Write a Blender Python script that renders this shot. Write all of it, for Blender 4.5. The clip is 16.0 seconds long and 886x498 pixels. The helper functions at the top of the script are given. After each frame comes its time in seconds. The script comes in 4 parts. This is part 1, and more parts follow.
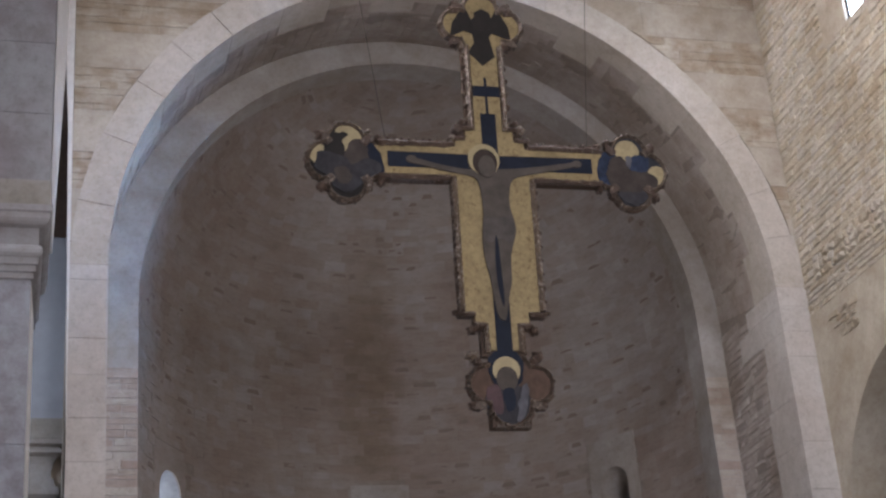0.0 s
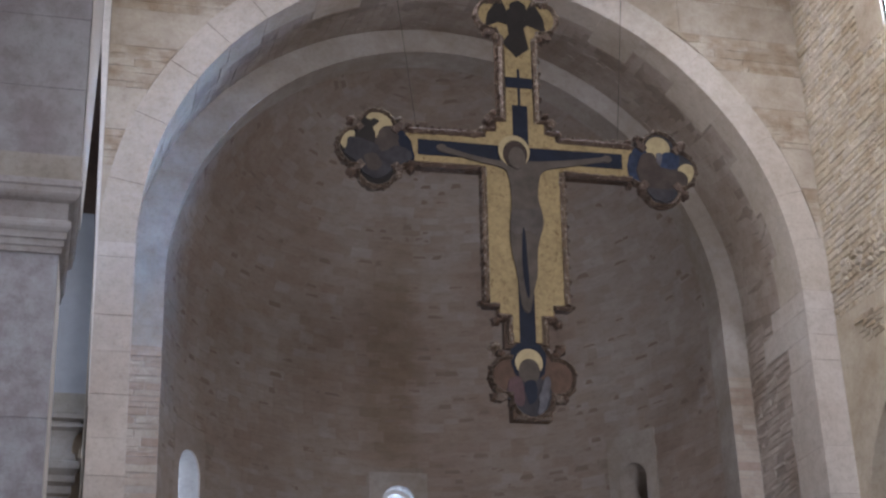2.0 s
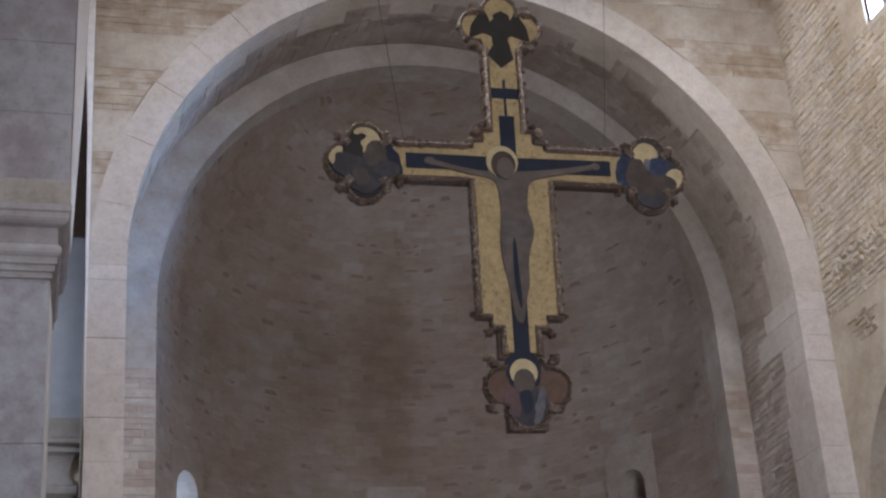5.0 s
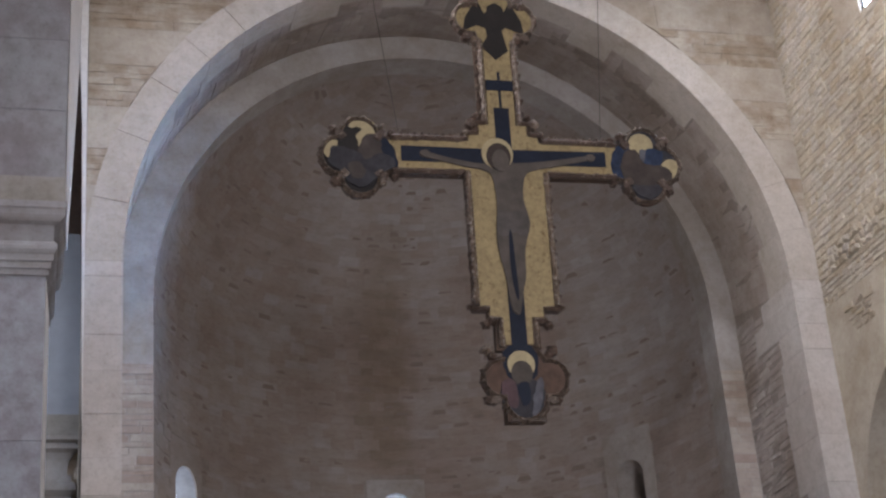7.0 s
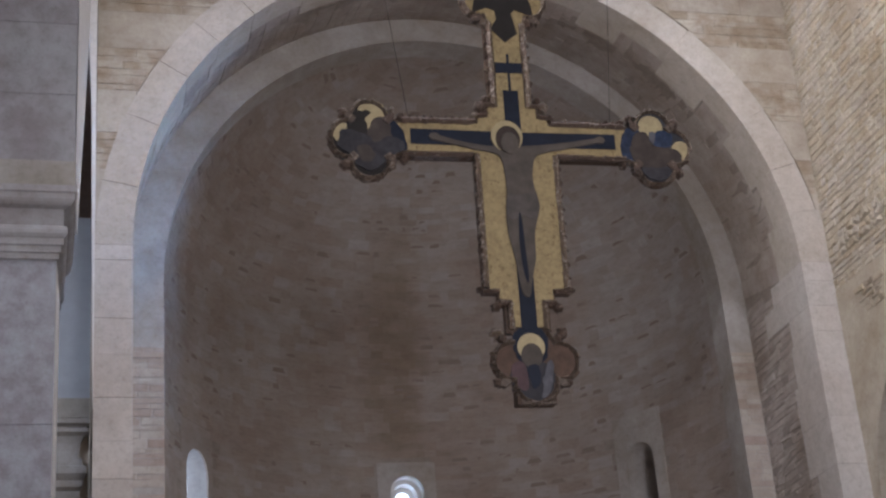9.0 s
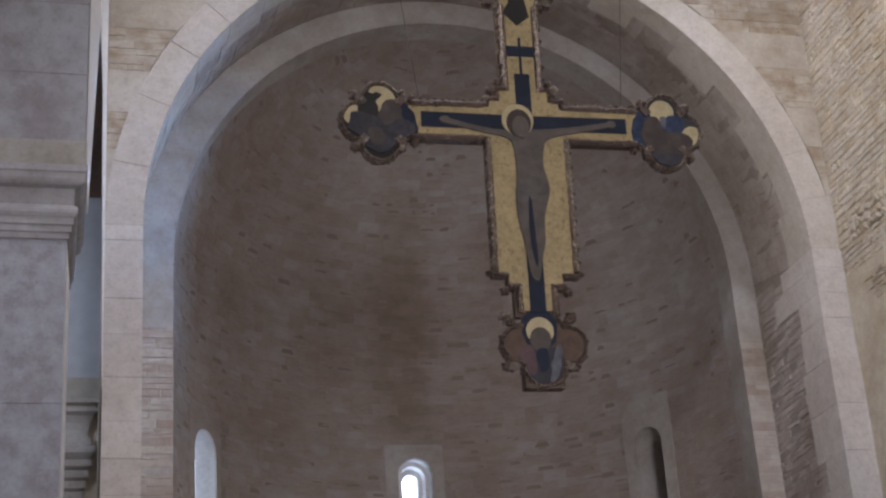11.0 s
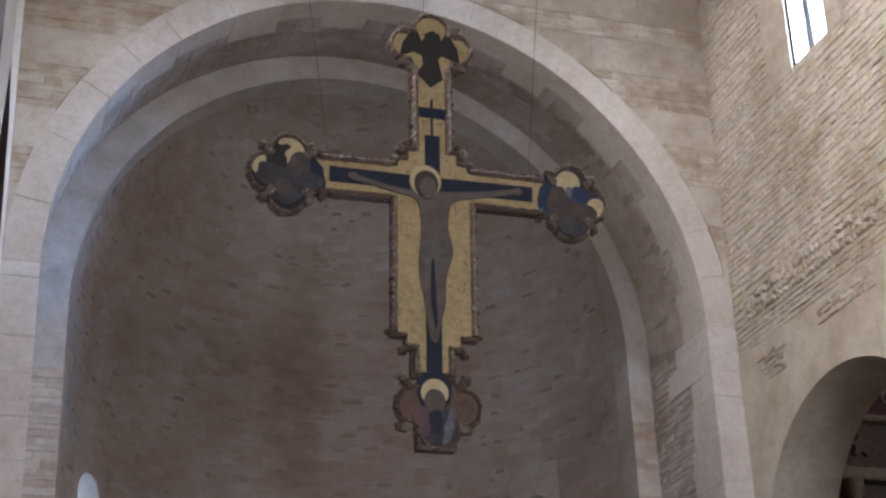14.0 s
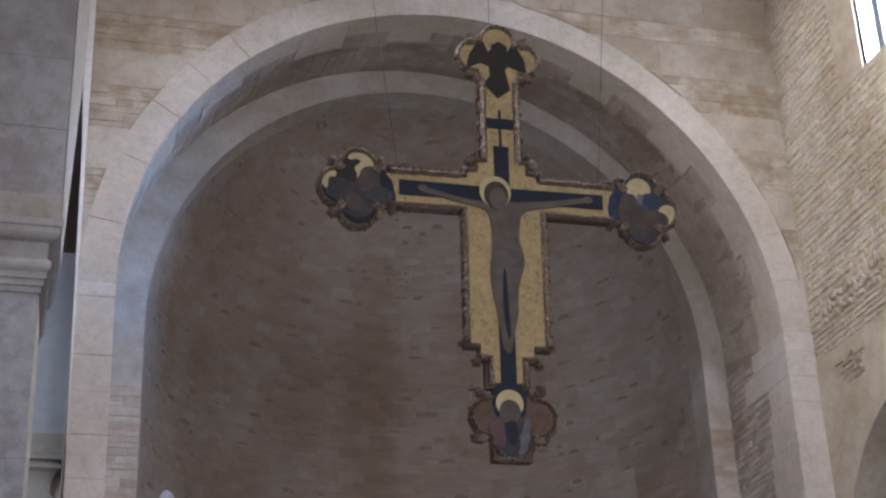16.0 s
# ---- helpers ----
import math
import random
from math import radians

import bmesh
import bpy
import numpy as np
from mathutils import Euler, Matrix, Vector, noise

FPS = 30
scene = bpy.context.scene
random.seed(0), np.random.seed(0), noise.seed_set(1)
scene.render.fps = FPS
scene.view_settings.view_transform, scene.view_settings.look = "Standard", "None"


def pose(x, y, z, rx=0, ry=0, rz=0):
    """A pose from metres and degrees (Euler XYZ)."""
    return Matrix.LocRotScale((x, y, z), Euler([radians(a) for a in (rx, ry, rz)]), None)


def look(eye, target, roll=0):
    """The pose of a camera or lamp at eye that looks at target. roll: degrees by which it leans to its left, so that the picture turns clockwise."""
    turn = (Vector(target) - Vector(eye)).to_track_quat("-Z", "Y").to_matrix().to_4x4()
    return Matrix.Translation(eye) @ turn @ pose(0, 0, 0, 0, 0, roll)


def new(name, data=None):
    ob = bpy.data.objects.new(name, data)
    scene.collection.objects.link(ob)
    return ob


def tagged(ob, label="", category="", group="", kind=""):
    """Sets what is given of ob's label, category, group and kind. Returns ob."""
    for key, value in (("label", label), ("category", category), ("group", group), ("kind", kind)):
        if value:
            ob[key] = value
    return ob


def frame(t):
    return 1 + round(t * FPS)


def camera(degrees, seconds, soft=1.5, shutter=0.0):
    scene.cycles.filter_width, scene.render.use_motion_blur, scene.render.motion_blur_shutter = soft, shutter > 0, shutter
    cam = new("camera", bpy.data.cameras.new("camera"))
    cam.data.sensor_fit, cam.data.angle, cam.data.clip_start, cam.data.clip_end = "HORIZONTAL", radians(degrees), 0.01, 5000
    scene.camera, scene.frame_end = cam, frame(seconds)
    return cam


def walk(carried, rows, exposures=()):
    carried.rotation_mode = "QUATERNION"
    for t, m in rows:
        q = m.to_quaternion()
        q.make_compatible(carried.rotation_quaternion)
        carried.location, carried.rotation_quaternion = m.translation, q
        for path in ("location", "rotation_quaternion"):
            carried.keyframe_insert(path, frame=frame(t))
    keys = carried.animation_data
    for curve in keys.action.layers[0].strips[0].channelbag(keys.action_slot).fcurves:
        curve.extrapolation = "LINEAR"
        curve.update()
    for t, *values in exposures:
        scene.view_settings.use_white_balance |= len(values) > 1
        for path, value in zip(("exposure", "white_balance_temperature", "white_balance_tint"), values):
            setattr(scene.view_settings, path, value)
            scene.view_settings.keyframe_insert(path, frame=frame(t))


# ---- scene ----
# ---- camera: one spot in the crossing, turned by hand ----
cam = camera(31.39, 16.0, soft=2.4, shutter=0.5)
EYE = Vector((0.0, 0.0, 1.6))
# seconds, heading to the right of the apse axis, upward tilt, lean (degrees)
ROWS = [
    (0.0, 16.233, 24.064, -4.647),
    (0.5, 16.224, 23.681, -4.870),
    (1.0, 16.077, 23.475, -4.557),
    (1.5, 15.610, 23.519, -3.531),
    (2.0, 15.146, 23.744, -2.108),
    (2.5, 15.156, 24.324, -1.888),
    (3.0, 15.392, 24.676, -2.653),
    (3.5, 15.476, 24.526, -3.145),
    (4.0, 15.435, 24.262, -3.530),
    (4.5, 15.441, 24.162, -3.755),
    (5.0, 15.527, 24.180, -4.068),
    (7.5, 15.615, 23.871, -4.795),
    (8.0, 15.497, 23.855, -4.786),
    (8.5, 15.283, 23.630, -4.672),
    (9.0, 15.220, 23.315, -4.720),
    (11.5, 14.605, 22.750, -3.659),
    (12.0, 14.444, 22.950, -3.173),
    (12.3, 14.437, 23.029, -2.772),
    (12.5, 14.544, 23.067, -2.524),
    (13.0, 15.267, 23.365, -2.392),
    (13.5, 16.839, 23.912, -2.194),
    (14.0, 18.801, 24.674, -2.073),
    (14.5, 19.013, 25.237, -2.676),
    (15.0, 17.872, 25.267, -2.887),
    (15.5, 16.743, 25.138, -2.625),
    (16.0, 15.965, 25.184, -2.284),
]


def gaze(heading, tilt):
    h, p = radians(heading), radians(tilt)
    return Vector((math.sin(h) * math.cos(p), math.cos(h) * math.cos(p), math.sin(p)))


walk(cam, [(t, look(EYE, EYE + gaze(h, p), lean)) for t, h, p, lean in ROWS], exposures=[(0.0, 0.17, 5690, 16), (16.0, 0.17, 5690, 16)])

# ---- plan, in metres ----
XC, Y0, R0, SPRING = 4.238, 14.0, 3.48, 7.81      # triumphal arch: axis, wall face, radius, springing height
RING = 0.335                                       # width of the voussoir ring
YB, RB, RISE = 15.45, 3.148, 0.16                               # set-back inner arch: face and radius
XI = XC + 0.06                                     # axis of the inner arch and the apse
XR = 8.05                                          # right-hand wall face
XL = 0.40                                          # outer edge of the left pier
TOP = 14.6                                         # ceiling height
XW, YW = -6.0, -12.0                               # walls to the left of and behind the camera

# ---- world, daylight and exposure ----
world = bpy.data.worlds.new("daylight")
scene.world = world
world.use_nodes = True
wn = world.node_tree
sky = wn.nodes.new("ShaderNodeTexSky")
sky.sky_type = "NISHITA"
sky.sun_disc = False
sky.sun_elevation, sky.sun_rotation = radians(48), radians(120)
wn.links.new(sky.outputs[0], wn.nodes["Background"].inputs[0])
wn.nodes["Background"].inputs[1].default_value = 0.1


def area_lamp(name, at, target, width, height, power, colour, spread=180):
    data = bpy.data.lights.new(name, "AREA")
    data.shape, data.size, data.size_y = "RECTANGLE", width, height
    data.energy, data.color, data.spread = power, colour, radians(spread)
    ob = new(name, data)
    ob.matrix_world = look(at, target)
    return ob


LAN = (2.5, 6.9, 5.5, 11.20, 18.8)                 # unseen lantern assumed over the crossing, shapes its light: x, x, y, y, top
# daylight from the lantern and the high right window, with added fill lamps
WARM, COOL, PALE = (1.0, 0.90, 0.76), (0.40, 0.65, 1.0), (1.0, 0.96, 0.91)
area_lamp("lantern_light", (4.3, 8.3, 18.6), (4.3, 8.4, 0.0), 0.7, 0.7, 640, (1.0, 0.96, 0.91))
# two unseen fill lamps for the right wall and jamb; no windows there
area_lamp("window_light_left", (XW + 0.1, 8.5, 11.5), (XR, 9.2, 9.2), 2.0, 3.4, 270, WARM, 52)
area_lamp("window_light_left_wide", (XW + 0.1, 9.5, 10.0), (XR, 13.2, 7.0), 1.6, 3.0, 30, PALE)
area_lamp("window_light_right", (XR - 0.02, 11.85, 12.05), (0.9, 15.0, 8.0), 0.6, 1.6, 32, COOL, 28)
# added fill from the rear, no doorway; brightens apse and arch underside
area_lamp("fill_light_rear", (4.2, YW + 0.1, 2.6), (4.3, 14.0, 9.0), 5.0, 4.4, 2680, PALE)
# unseen lamp added to brighten the farther pier
area_lamp("window_light_aisle", (XW + 0.1, 11.3, 8.5), (0.3, 15.0, 6.6), 0.8, 1.6, 30, (0.85, 0.92, 1.0), 50)
# helper lamp out of view that lifts the altarpiece and side arch
area_lamp("window_light_chapel", (14.5, 11.0, 7.8), (9.6, 15.5, 6.6), 0.8, 1.6, 130, PALE)


# ---- materials ----
def nodes_of(name):
    m = bpy.data.materials.new(name)
    m.use_nodes = True
    return m, m.node_tree, m.node_tree.nodes["Principled BSDF"]


def ramp(nt, fac, stops):
    r = nt.nodes.new("ShaderNodeValToRGB")
    while len(r.color_ramp.elements) < len(stops):
        r.color_ramp.elements.new(0.5)
    for e, (p, c) in zip(r.color_ramp.elements, stops):
        e.position, e.color = p, (*c, 1)
    nt.links.new(fac, r.inputs[0])
    return r.outputs[0]


def noise_tex(nt, vec, scale, detail=5, rough=0.6):
    n = nt.nodes.new("ShaderNodeTexNoise")
    n.inputs["Scale"].default_value, n.inputs["Detail"].default_value = scale, detail
    n.inputs["Roughness"].default_value = rough
    nt.links.new(vec, n.inputs["Vector"])
    return n.outputs["Fac"]


def mix(nt, kind, fac, a, b):
    n = nt.nodes.new("ShaderNodeMix")
    n.data_type, n.blend_type = "RGBA", kind
    for sock, val in ((n.inputs[0], fac), (n.inputs[6], a), (n.inputs[7], b)):
        if hasattr(val, "is_output"):
            nt.links.new(val, sock)
        else:
            sock.default_value = val if isinstance(val, float) else (*val, 1)
    return n.outputs[2]


def stone(name, shades, per="object", grain=14.0, stain=(0.62, 0.56, 0.48), bump=0.35, rough=0.9, squash=(1, 1, 1), stain_size=0.9, damp=None):
    """Weathered stone: each piece has its own shade, with grain, pores and broad stains."""
    m, nt, bsdf = nodes_of(name)
    geo = nt.nodes.new("ShaderNodeNewGeometry")
    vec = geo.outputs["Position"]
    mp = nt.nodes.new("ShaderNodeMapping")
    mp.inputs["Scale"].default_value = squash
    nt.links.new(vec, mp.inputs[0])
    if per == "object":
        rnd = nt.nodes.new("ShaderNodeObjectInfo").outputs["Random"]
    else:
        rnd = geo.outputs["Random Per Island"]
    base = ramp(nt, rnd, [(i / (len(shades) - 1), c) for i, c in enumerate(shades)])
    broad = ramp(nt, noise_tex(nt, vec, stain_size, 6, 0.65), [(0.38, stain), (0.62, (1, 1, 1))])
    col = mix(nt, "MULTIPLY", 0.75, base, broad)
    mid = ramp(nt, noise_tex(nt, mp.outputs[0], grain * 0.3, 6, 0.7), [(0.3, (0.72, 0.68, 0.62)), (0.6, (1.06, 1.05, 1.03))])
    col = mix(nt, "MULTIPLY", 0.5, col, mid)
    fine = noise_tex(nt, mp.outputs[0], grain, 8, 0.75)
    col = mix(nt, "MULTIPLY", 0.42, col, ramp(nt, fine, [(0.32, (0.6, 0.55, 0.5)), (0.5, (1, 1, 1))]))
    if damp:
        # an old damp stain: a wandering upright band round x, from z0 to z1
        x, width, z0, z1 = damp
        sep = nt.nodes.new("ShaderNodeSeparateXYZ")
        nt.links.new(vec, sep.inputs[0])

        def calc(op, a, b2):
            n = nt.nodes.new("ShaderNodeMath")
            n.operation = op
            for sock, v in zip(n.inputs, (a, b2)):
                if hasattr(v, "is_output"):
                    nt.links.new(v, sock)
                else:
                    sock.default_value = v
            return n.outputs[0]

        wob = calc("MULTIPLY", calc("SUBTRACT", noise_tex(nt, vec, 0.9, 5, 0.6), 0.5), 1.1)
        off = calc("ABSOLUTE", calc("ADD", calc("SUBTRACT", sep.outputs[0], x), wob), 0.0)
        across = calc("SUBTRACT", 1.0, calc("MINIMUM", calc("DIVIDE", off, width), 1.0))
        up = calc("MINIMUM", calc("MAXIMUM", calc("SUBTRACT", z1, sep.outputs[2]), 0.0), 1.0)
        down = calc("MINIMUM", calc("MAXIMUM", calc("SUBTRACT", sep.outputs[2], z0), 0.0), 1.0)
        mask = calc("MULTIPLY", calc("MULTIPLY", across, up), down)
        col = mix(nt, "MULTIPLY", calc("MINIMUM", calc("MULTIPLY", mask, 1.1), 0.7), col, (0.72, 0.66, 0.55))
    nt.links.new(col, bsdf.inputs["Base Color"])
    bsdf.inputs["Roughness"].default_value = rough
    b = nt.nodes.new("ShaderNodeBump")
    b.inputs["Strength"].default_value, b.inputs["Distance"].default_value = bump, 0.02
    nt.links.new(fine, b.inputs["Height"])
    nt.links.new(b.outputs[0], bsdf.inputs["Normal"])
    return m


def plain(name, colour, rough=0.7, metal=0.0, vary=0.25, size=18.0, bump=0.15, spec=0.25, speck=0.0):
    m, nt, bsdf = nodes_of(name)
    geo = nt.nodes.new("ShaderNodeNewGeometry")
    n = noise_tex(nt, geo.outputs["Position"], size, 6, 0.65)
    big = noise_tex(nt, geo.outputs["Position"], size * 0.2, 4, 0.6)
    low = tuple(c * (1 - vary) for c in colour)
    col = mix(nt, "MULTIPLY", vary, ramp(nt, n, [(0.3, low), (0.7, colour)]), ramp(nt, big, [(0.35, (0.45, 0.42, 0.4)), (0.6, (1, 1, 1))]))
    if speck:
        spots = ramp(nt, noise_tex(nt, geo.outputs["Position"], size * 0.8, 8, 0.8), [(0.36, (0.35, 0.25, 0.16)), (0.44, (1, 1, 1))])
        col = mix(nt, "MULTIPLY", speck, col, spots)
    nt.links.new(col, bsdf.inputs["Base Color"])
    bsdf.inputs["Roughness"].default_value, bsdf.inputs["Metallic"].default_value = rough, metal
    bsdf.inputs["Specular IOR Level"].default_value = spec
    b = nt.nodes.new("ShaderNodeBump")
    b.inputs["Strength"].default_value, b.inputs["Distance"].default_value = bump, 0.01
    nt.links.new(n, b.inputs["Height"])
    nt.links.new(b.outputs[0], bsdf.inputs["Normal"])
    return m


def glow(name, colour, strength):
    m, nt, bsdf = nodes_of(name)
    bsdf.inputs["Base Color"].default_value = (*colour, 1)
    bsdf.inputs["Emission Color"].default_value = (*colour, 1)
    bsdf.inputs["Emission Strength"].default_value = strength
    return m


ASHLAR = [(0.43, 0.385, 0.325), (0.46, 0.415, 0.355), (0.48, 0.435, 0.375), (0.45, 0.40, 0.335)]
RUBBLE = [(0.38, 0.325, 0.25), (0.46, 0.41, 0.34), (0.42, 0.365, 0.29), (0.48, 0.43, 0.36), (0.44, 0.39, 0.325)]
RINGC = [(0.475, 0.436, 0.392), (0.515, 0.474, 0.428), (0.485, 0.442, 0.396)]
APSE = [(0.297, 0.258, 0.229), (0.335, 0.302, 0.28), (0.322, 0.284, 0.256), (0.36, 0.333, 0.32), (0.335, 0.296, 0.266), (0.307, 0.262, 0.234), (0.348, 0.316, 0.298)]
RIGHTC = [(0.44, 0.385, 0.30), (0.50, 0.455, 0.385), (0.47, 0.435, 0.385), (0.53, 0.485, 0.41), (0.43, 0.37, 0.28), (0.50, 0.44, 0.345), (0.45, 0.415, 0.37)]
m_ashlar = stone("ashlar_limestone", ASHLAR, grain=22)
m_rubble = stone("thin_course_limestone", RUBBLE, stain_size=3.4, stain=(0.58, 0.48, 0.38), squash=(1, 1, 3), bump=0.7)
m_rubble_i = stone("thin_course_limestone_joined", RUBBLE, per="island", stain_size=3.4, stain=(0.58, 0.48, 0.38), squash=(1, 1, 3), bump=0.7)
m_right = stone("right_wall_limestone", RIGHTC, squash=(1, 1, 3), bump=0.5)
m_right_i = stone("right_wall_limestone_joined", RIGHTC, per="island", squash=(1, 1, 3), bump=0.5)
m_ring = stone("pale_voussoir_stone", RINGC, grain=26, bump=0.2, stain=(0.8, 0.76, 0.7))
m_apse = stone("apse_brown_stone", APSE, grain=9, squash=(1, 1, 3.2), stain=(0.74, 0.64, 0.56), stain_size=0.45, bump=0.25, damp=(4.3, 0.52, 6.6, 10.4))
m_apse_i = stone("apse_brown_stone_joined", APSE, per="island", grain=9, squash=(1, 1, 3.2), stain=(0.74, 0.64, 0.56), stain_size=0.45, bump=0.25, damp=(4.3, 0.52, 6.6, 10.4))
m_soffit = stone("soffit_brown_stone_single", [(0.405, 0.36, 0.325), (0.44, 0.395, 0.36), (0.385, 0.338, 0.305), (0.42, 0.37, 0.338)], stain=(0.6, 0.54, 0.48))
# same stone lightened, standing in for missing light on the jambs
m_soffit_i = stone("soffit_brown_stone", [(0.435, 0.39, 0.355), (0.47, 0.425, 0.39), (0.405, 0.357, 0.323), (0.45, 0.40, 0.367)], per="island", stain=(0.6, 0.54, 0.48))
m_inner = stone("inner_arch_stone", [(0.375, 0.35, 0.332), (0.395, 0.37, 0.349), (0.385, 0.357, 0.338)], grain=20, bump=0.2)
m_mortar = stone("lime_mortar", [(0.40, 0.355, 0.295), (0.42, 0.37, 0.31)], grain=30)
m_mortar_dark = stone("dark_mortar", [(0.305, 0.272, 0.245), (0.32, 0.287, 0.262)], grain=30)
m_hole = plain("dark_stone_gap", (0.24, 0.19, 0.16), 0.95, vary=0.12, size=9)
m_grey = stone("grey_pier_stone", [(0.268, 0.272, 0.29), (0.285, 0.287, 0.302), (0.258, 0.262, 0.282)], grain=18, stain=(0.70, 0.60, 0.60), stain_size=2.4, bump=0.25)
m_cornice = stone("pale_cornice_stone", [(0.315, 0.315, 0.328), (0.345, 0.342, 0.352)], grain=18, stain=(0.7, 0.62, 0.6), stain_size=2.0, bump=0.25)
m_shaft = stone("blotched_shaft_stone", [(0.275, 0.288, 0.322), (0.29, 0.302, 0.333)], grain=30, stain=(0.70, 0.59, 0.60), stain_size=6.5, bump=0.2)
m_field = stone("smooth_worn_limestone", [(0.45, 0.405, 0.335), (0.455, 0.41, 0.34)], grain=20, bump=0.3, stain=(0.74, 0.68, 0.60), stain_size=1.6)
# ring stone made paler and bluer, in place of light on the piers
m_pier = stone("lit_pier_stone", [(0.50, 0.472, 0.445), (0.535, 0.505, 0.475), (0.508, 0.475, 0.444)], grain=26, bump=0.2, stain=(0.84, 0.79, 0.76))
m_tanwall = stone("tan_wall_stone", [(0.44, 0.38, 0.31), (0.47, 0.41, 0.34)], grain=18)
m_cap = stone("pale_grey_capital_stone", [(0.30, 0.285, 0.275), (0.34, 0.32, 0.305)], grain=18)
m_tan = stone("tan_blocking_stone", [(0.315, 0.303, 0.288), (0.33, 0.316, 0.30)], grain=18)
# white plaster, also used to paint the lit edge of the shaft
m_plaster = plain("white_plaster_and_lit_edge", (0.72, 0.70, 0.68), 0.85, vary=0.15)
m_reveal = plain("greyed_plaster", (0.40, 0.40, 0.405), 0.85, vary=0.2)
m_bluewall = plain("grey_plaster", (0.30, 0.31, 0.335), 0.9, vary=0.15, size=6)
# dark brown carries the shade behind the piers
m_dark = plain("shade_brown_plaster", (0.22, 0.16, 0.13), 0.9)
m_crest = plain("dark_red_paint", (0.10, 0.04, 0.036), 0.7, vary=0.5, size=12)
m_chapel = plain("dim_chapel_plaster", (0.36, 0.315, 0.275), 0.9, vary=0.2, size=5)
m_floor = stone("floor_stone", [(0.38, 0.34, 0.29), (0.43, 0.38, 0.33)], grain=10)
# kept dark so the unseen lantern bounces little light
m_lantern = plain("low_bounce_lantern_stone", (0.26, 0.24, 0.22), 0.9, vary=0.2, size=5)
# made pale so the unseen walls and ceiling reflect fill light
m_ceil = plain("bounce_plaster", (0.78, 0.77, 0.76), 0.9)
m_gold = plain("gilded_gesso", (0.395, 0.305, 0.156), 0.5, 0.15, vary=0.35, size=30, bump=0.25, speck=0.8)
m_halo = plain("pale_gilding", (0.47, 0.39, 0.225), 0.5, 0.15, vary=0.25, size=40)
m_blue = plain("dark_blue_paint", (0.012, 0.017, 0.035), 0.6, vary=0.4)
m_wood = plain("dark_carved_wood", (0.12, 0.08, 0.056), 0.65, vary=0.5, size=35, bump=0.5)


def worn(name, dark, bright, share, size=42.0):
    """Carved wood on which scraps of old gilding or silver are left."""
    m, nt, bsdf = nodes_of(name)
    pos = nt.nodes.new("ShaderNodeNewGeometry").outputs["Position"]
    n = noise_tex(nt, pos, size, 5, 0.7)
    tone = ramp(nt, noise_tex(nt, pos, size * 0.3, 4, 0.6), [(0.35, tuple(c * 0.6 for c in dark)), (0.65, dark)])
    scrap = ramp(nt, n, [(0.66 - share * 0.35, (0, 0, 0)), (0.72 - share * 0.35, (1, 1, 1))])
    nt.links.new(mix(nt, "MIX", scrap, tone, bright), bsdf.inputs["Base Color"])
    bsdf.inputs["Roughness"].default_value = 0.5
    b = nt.nodes.new("ShaderNodeBump")
    b.inputs["Strength"].default_value, b.inputs["Distance"].default_value = 0.7, 0.012
    nt.links.new(n, b.inputs["Height"])
    nt.links.new(b.outputs[0], bsdf.inputs["Normal"])
    return m


m_gilt = worn("worn_gilt_moulding", (0.14, 0.098, 0.066), (0.32, 0.28, 0.245), 0.36)
m_rim = worn("dark_worn_rim", (0.10, 0.07, 0.05), (0.25, 0.20, 0.155), 0.30)
m_frame = worn("dark_frame_carving", (0.095, 0.06, 0.042), (0.27, 0.22, 0.18), 0.22)
m_carved = plain("tan_carved_wood", (0.30, 0.22, 0.15), 0.6, vary=0.5, size=14, bump=0.4)
m_body = plain("grey_brown_paint", (0.118, 0.10, 0.085), 0.75, vary=0.42, size=9)
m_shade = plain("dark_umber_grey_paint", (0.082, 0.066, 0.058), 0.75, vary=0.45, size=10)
m_hair = plain("dark_umber_paint", (0.06, 0.044, 0.036), 0.75, vary=0.4, size=16)
m_black = plain("black_paint", (0.024, 0.020, 0.018), 0.6)
m_slate = plain("slate_blue_paint", (0.06, 0.058, 0.066), 0.7, vary=0.55, size=14)
m_azure = plain("azure_paint", (0.05, 0.074, 0.14), 0.7, vary=0.65, size=16)
m_umber = plain("umber_paint", (0.135, 0.086, 0.062), 0.7, vary=0.4, size=18)
m_plum = plain("plum_paint", (0.12, 0.075, 0.08), 0.7, vary=0.4, size=18)
m_pale = plain("pale_grey_paint", (0.14, 0.14, 0.16), 0.7, vary=0.4)
m_cloth = plain("grey_cloth_paint", (0.125, 0.11, 0.10), 0.75, vary=0.4, size=12)
m_wire = plain("dark_wire", (0.05, 0.046, 0.043), 0.7)
m_sky = glow("bright_sky", (0.70, 0.85, 1.0), 16.0)
m_sun = glow("glaring_sky", (0.80, 0.90, 1.0), 10.0)
m_sky_side = glow("side_sky", (0.85, 0.93, 1.0), 2.0)
m_bar = plain("dark_iron_bar", (0.22, 0.24, 0.26), 0.5, 0.3)


# ---- building helpers ----
def mesh_from(name, verts, faces, material, smooth=False):
    me = bpy.data.meshes.new(name)
    me.from_pydata([tuple(v) for v in verts], [], faces)
    me.materials.append(material)
    if smooth:
        me.polygons.foreach_set("use_smooth", [True] * len(me.polygons))
    me.update()
    return me


def thing(name, label, category, group="", kind="", at=(0, 0, 0)):
    ob = new(name)
    ob.location = at
    ob.empty_display_size = 0.1
    return tagged(ob, label, category, group, kind)


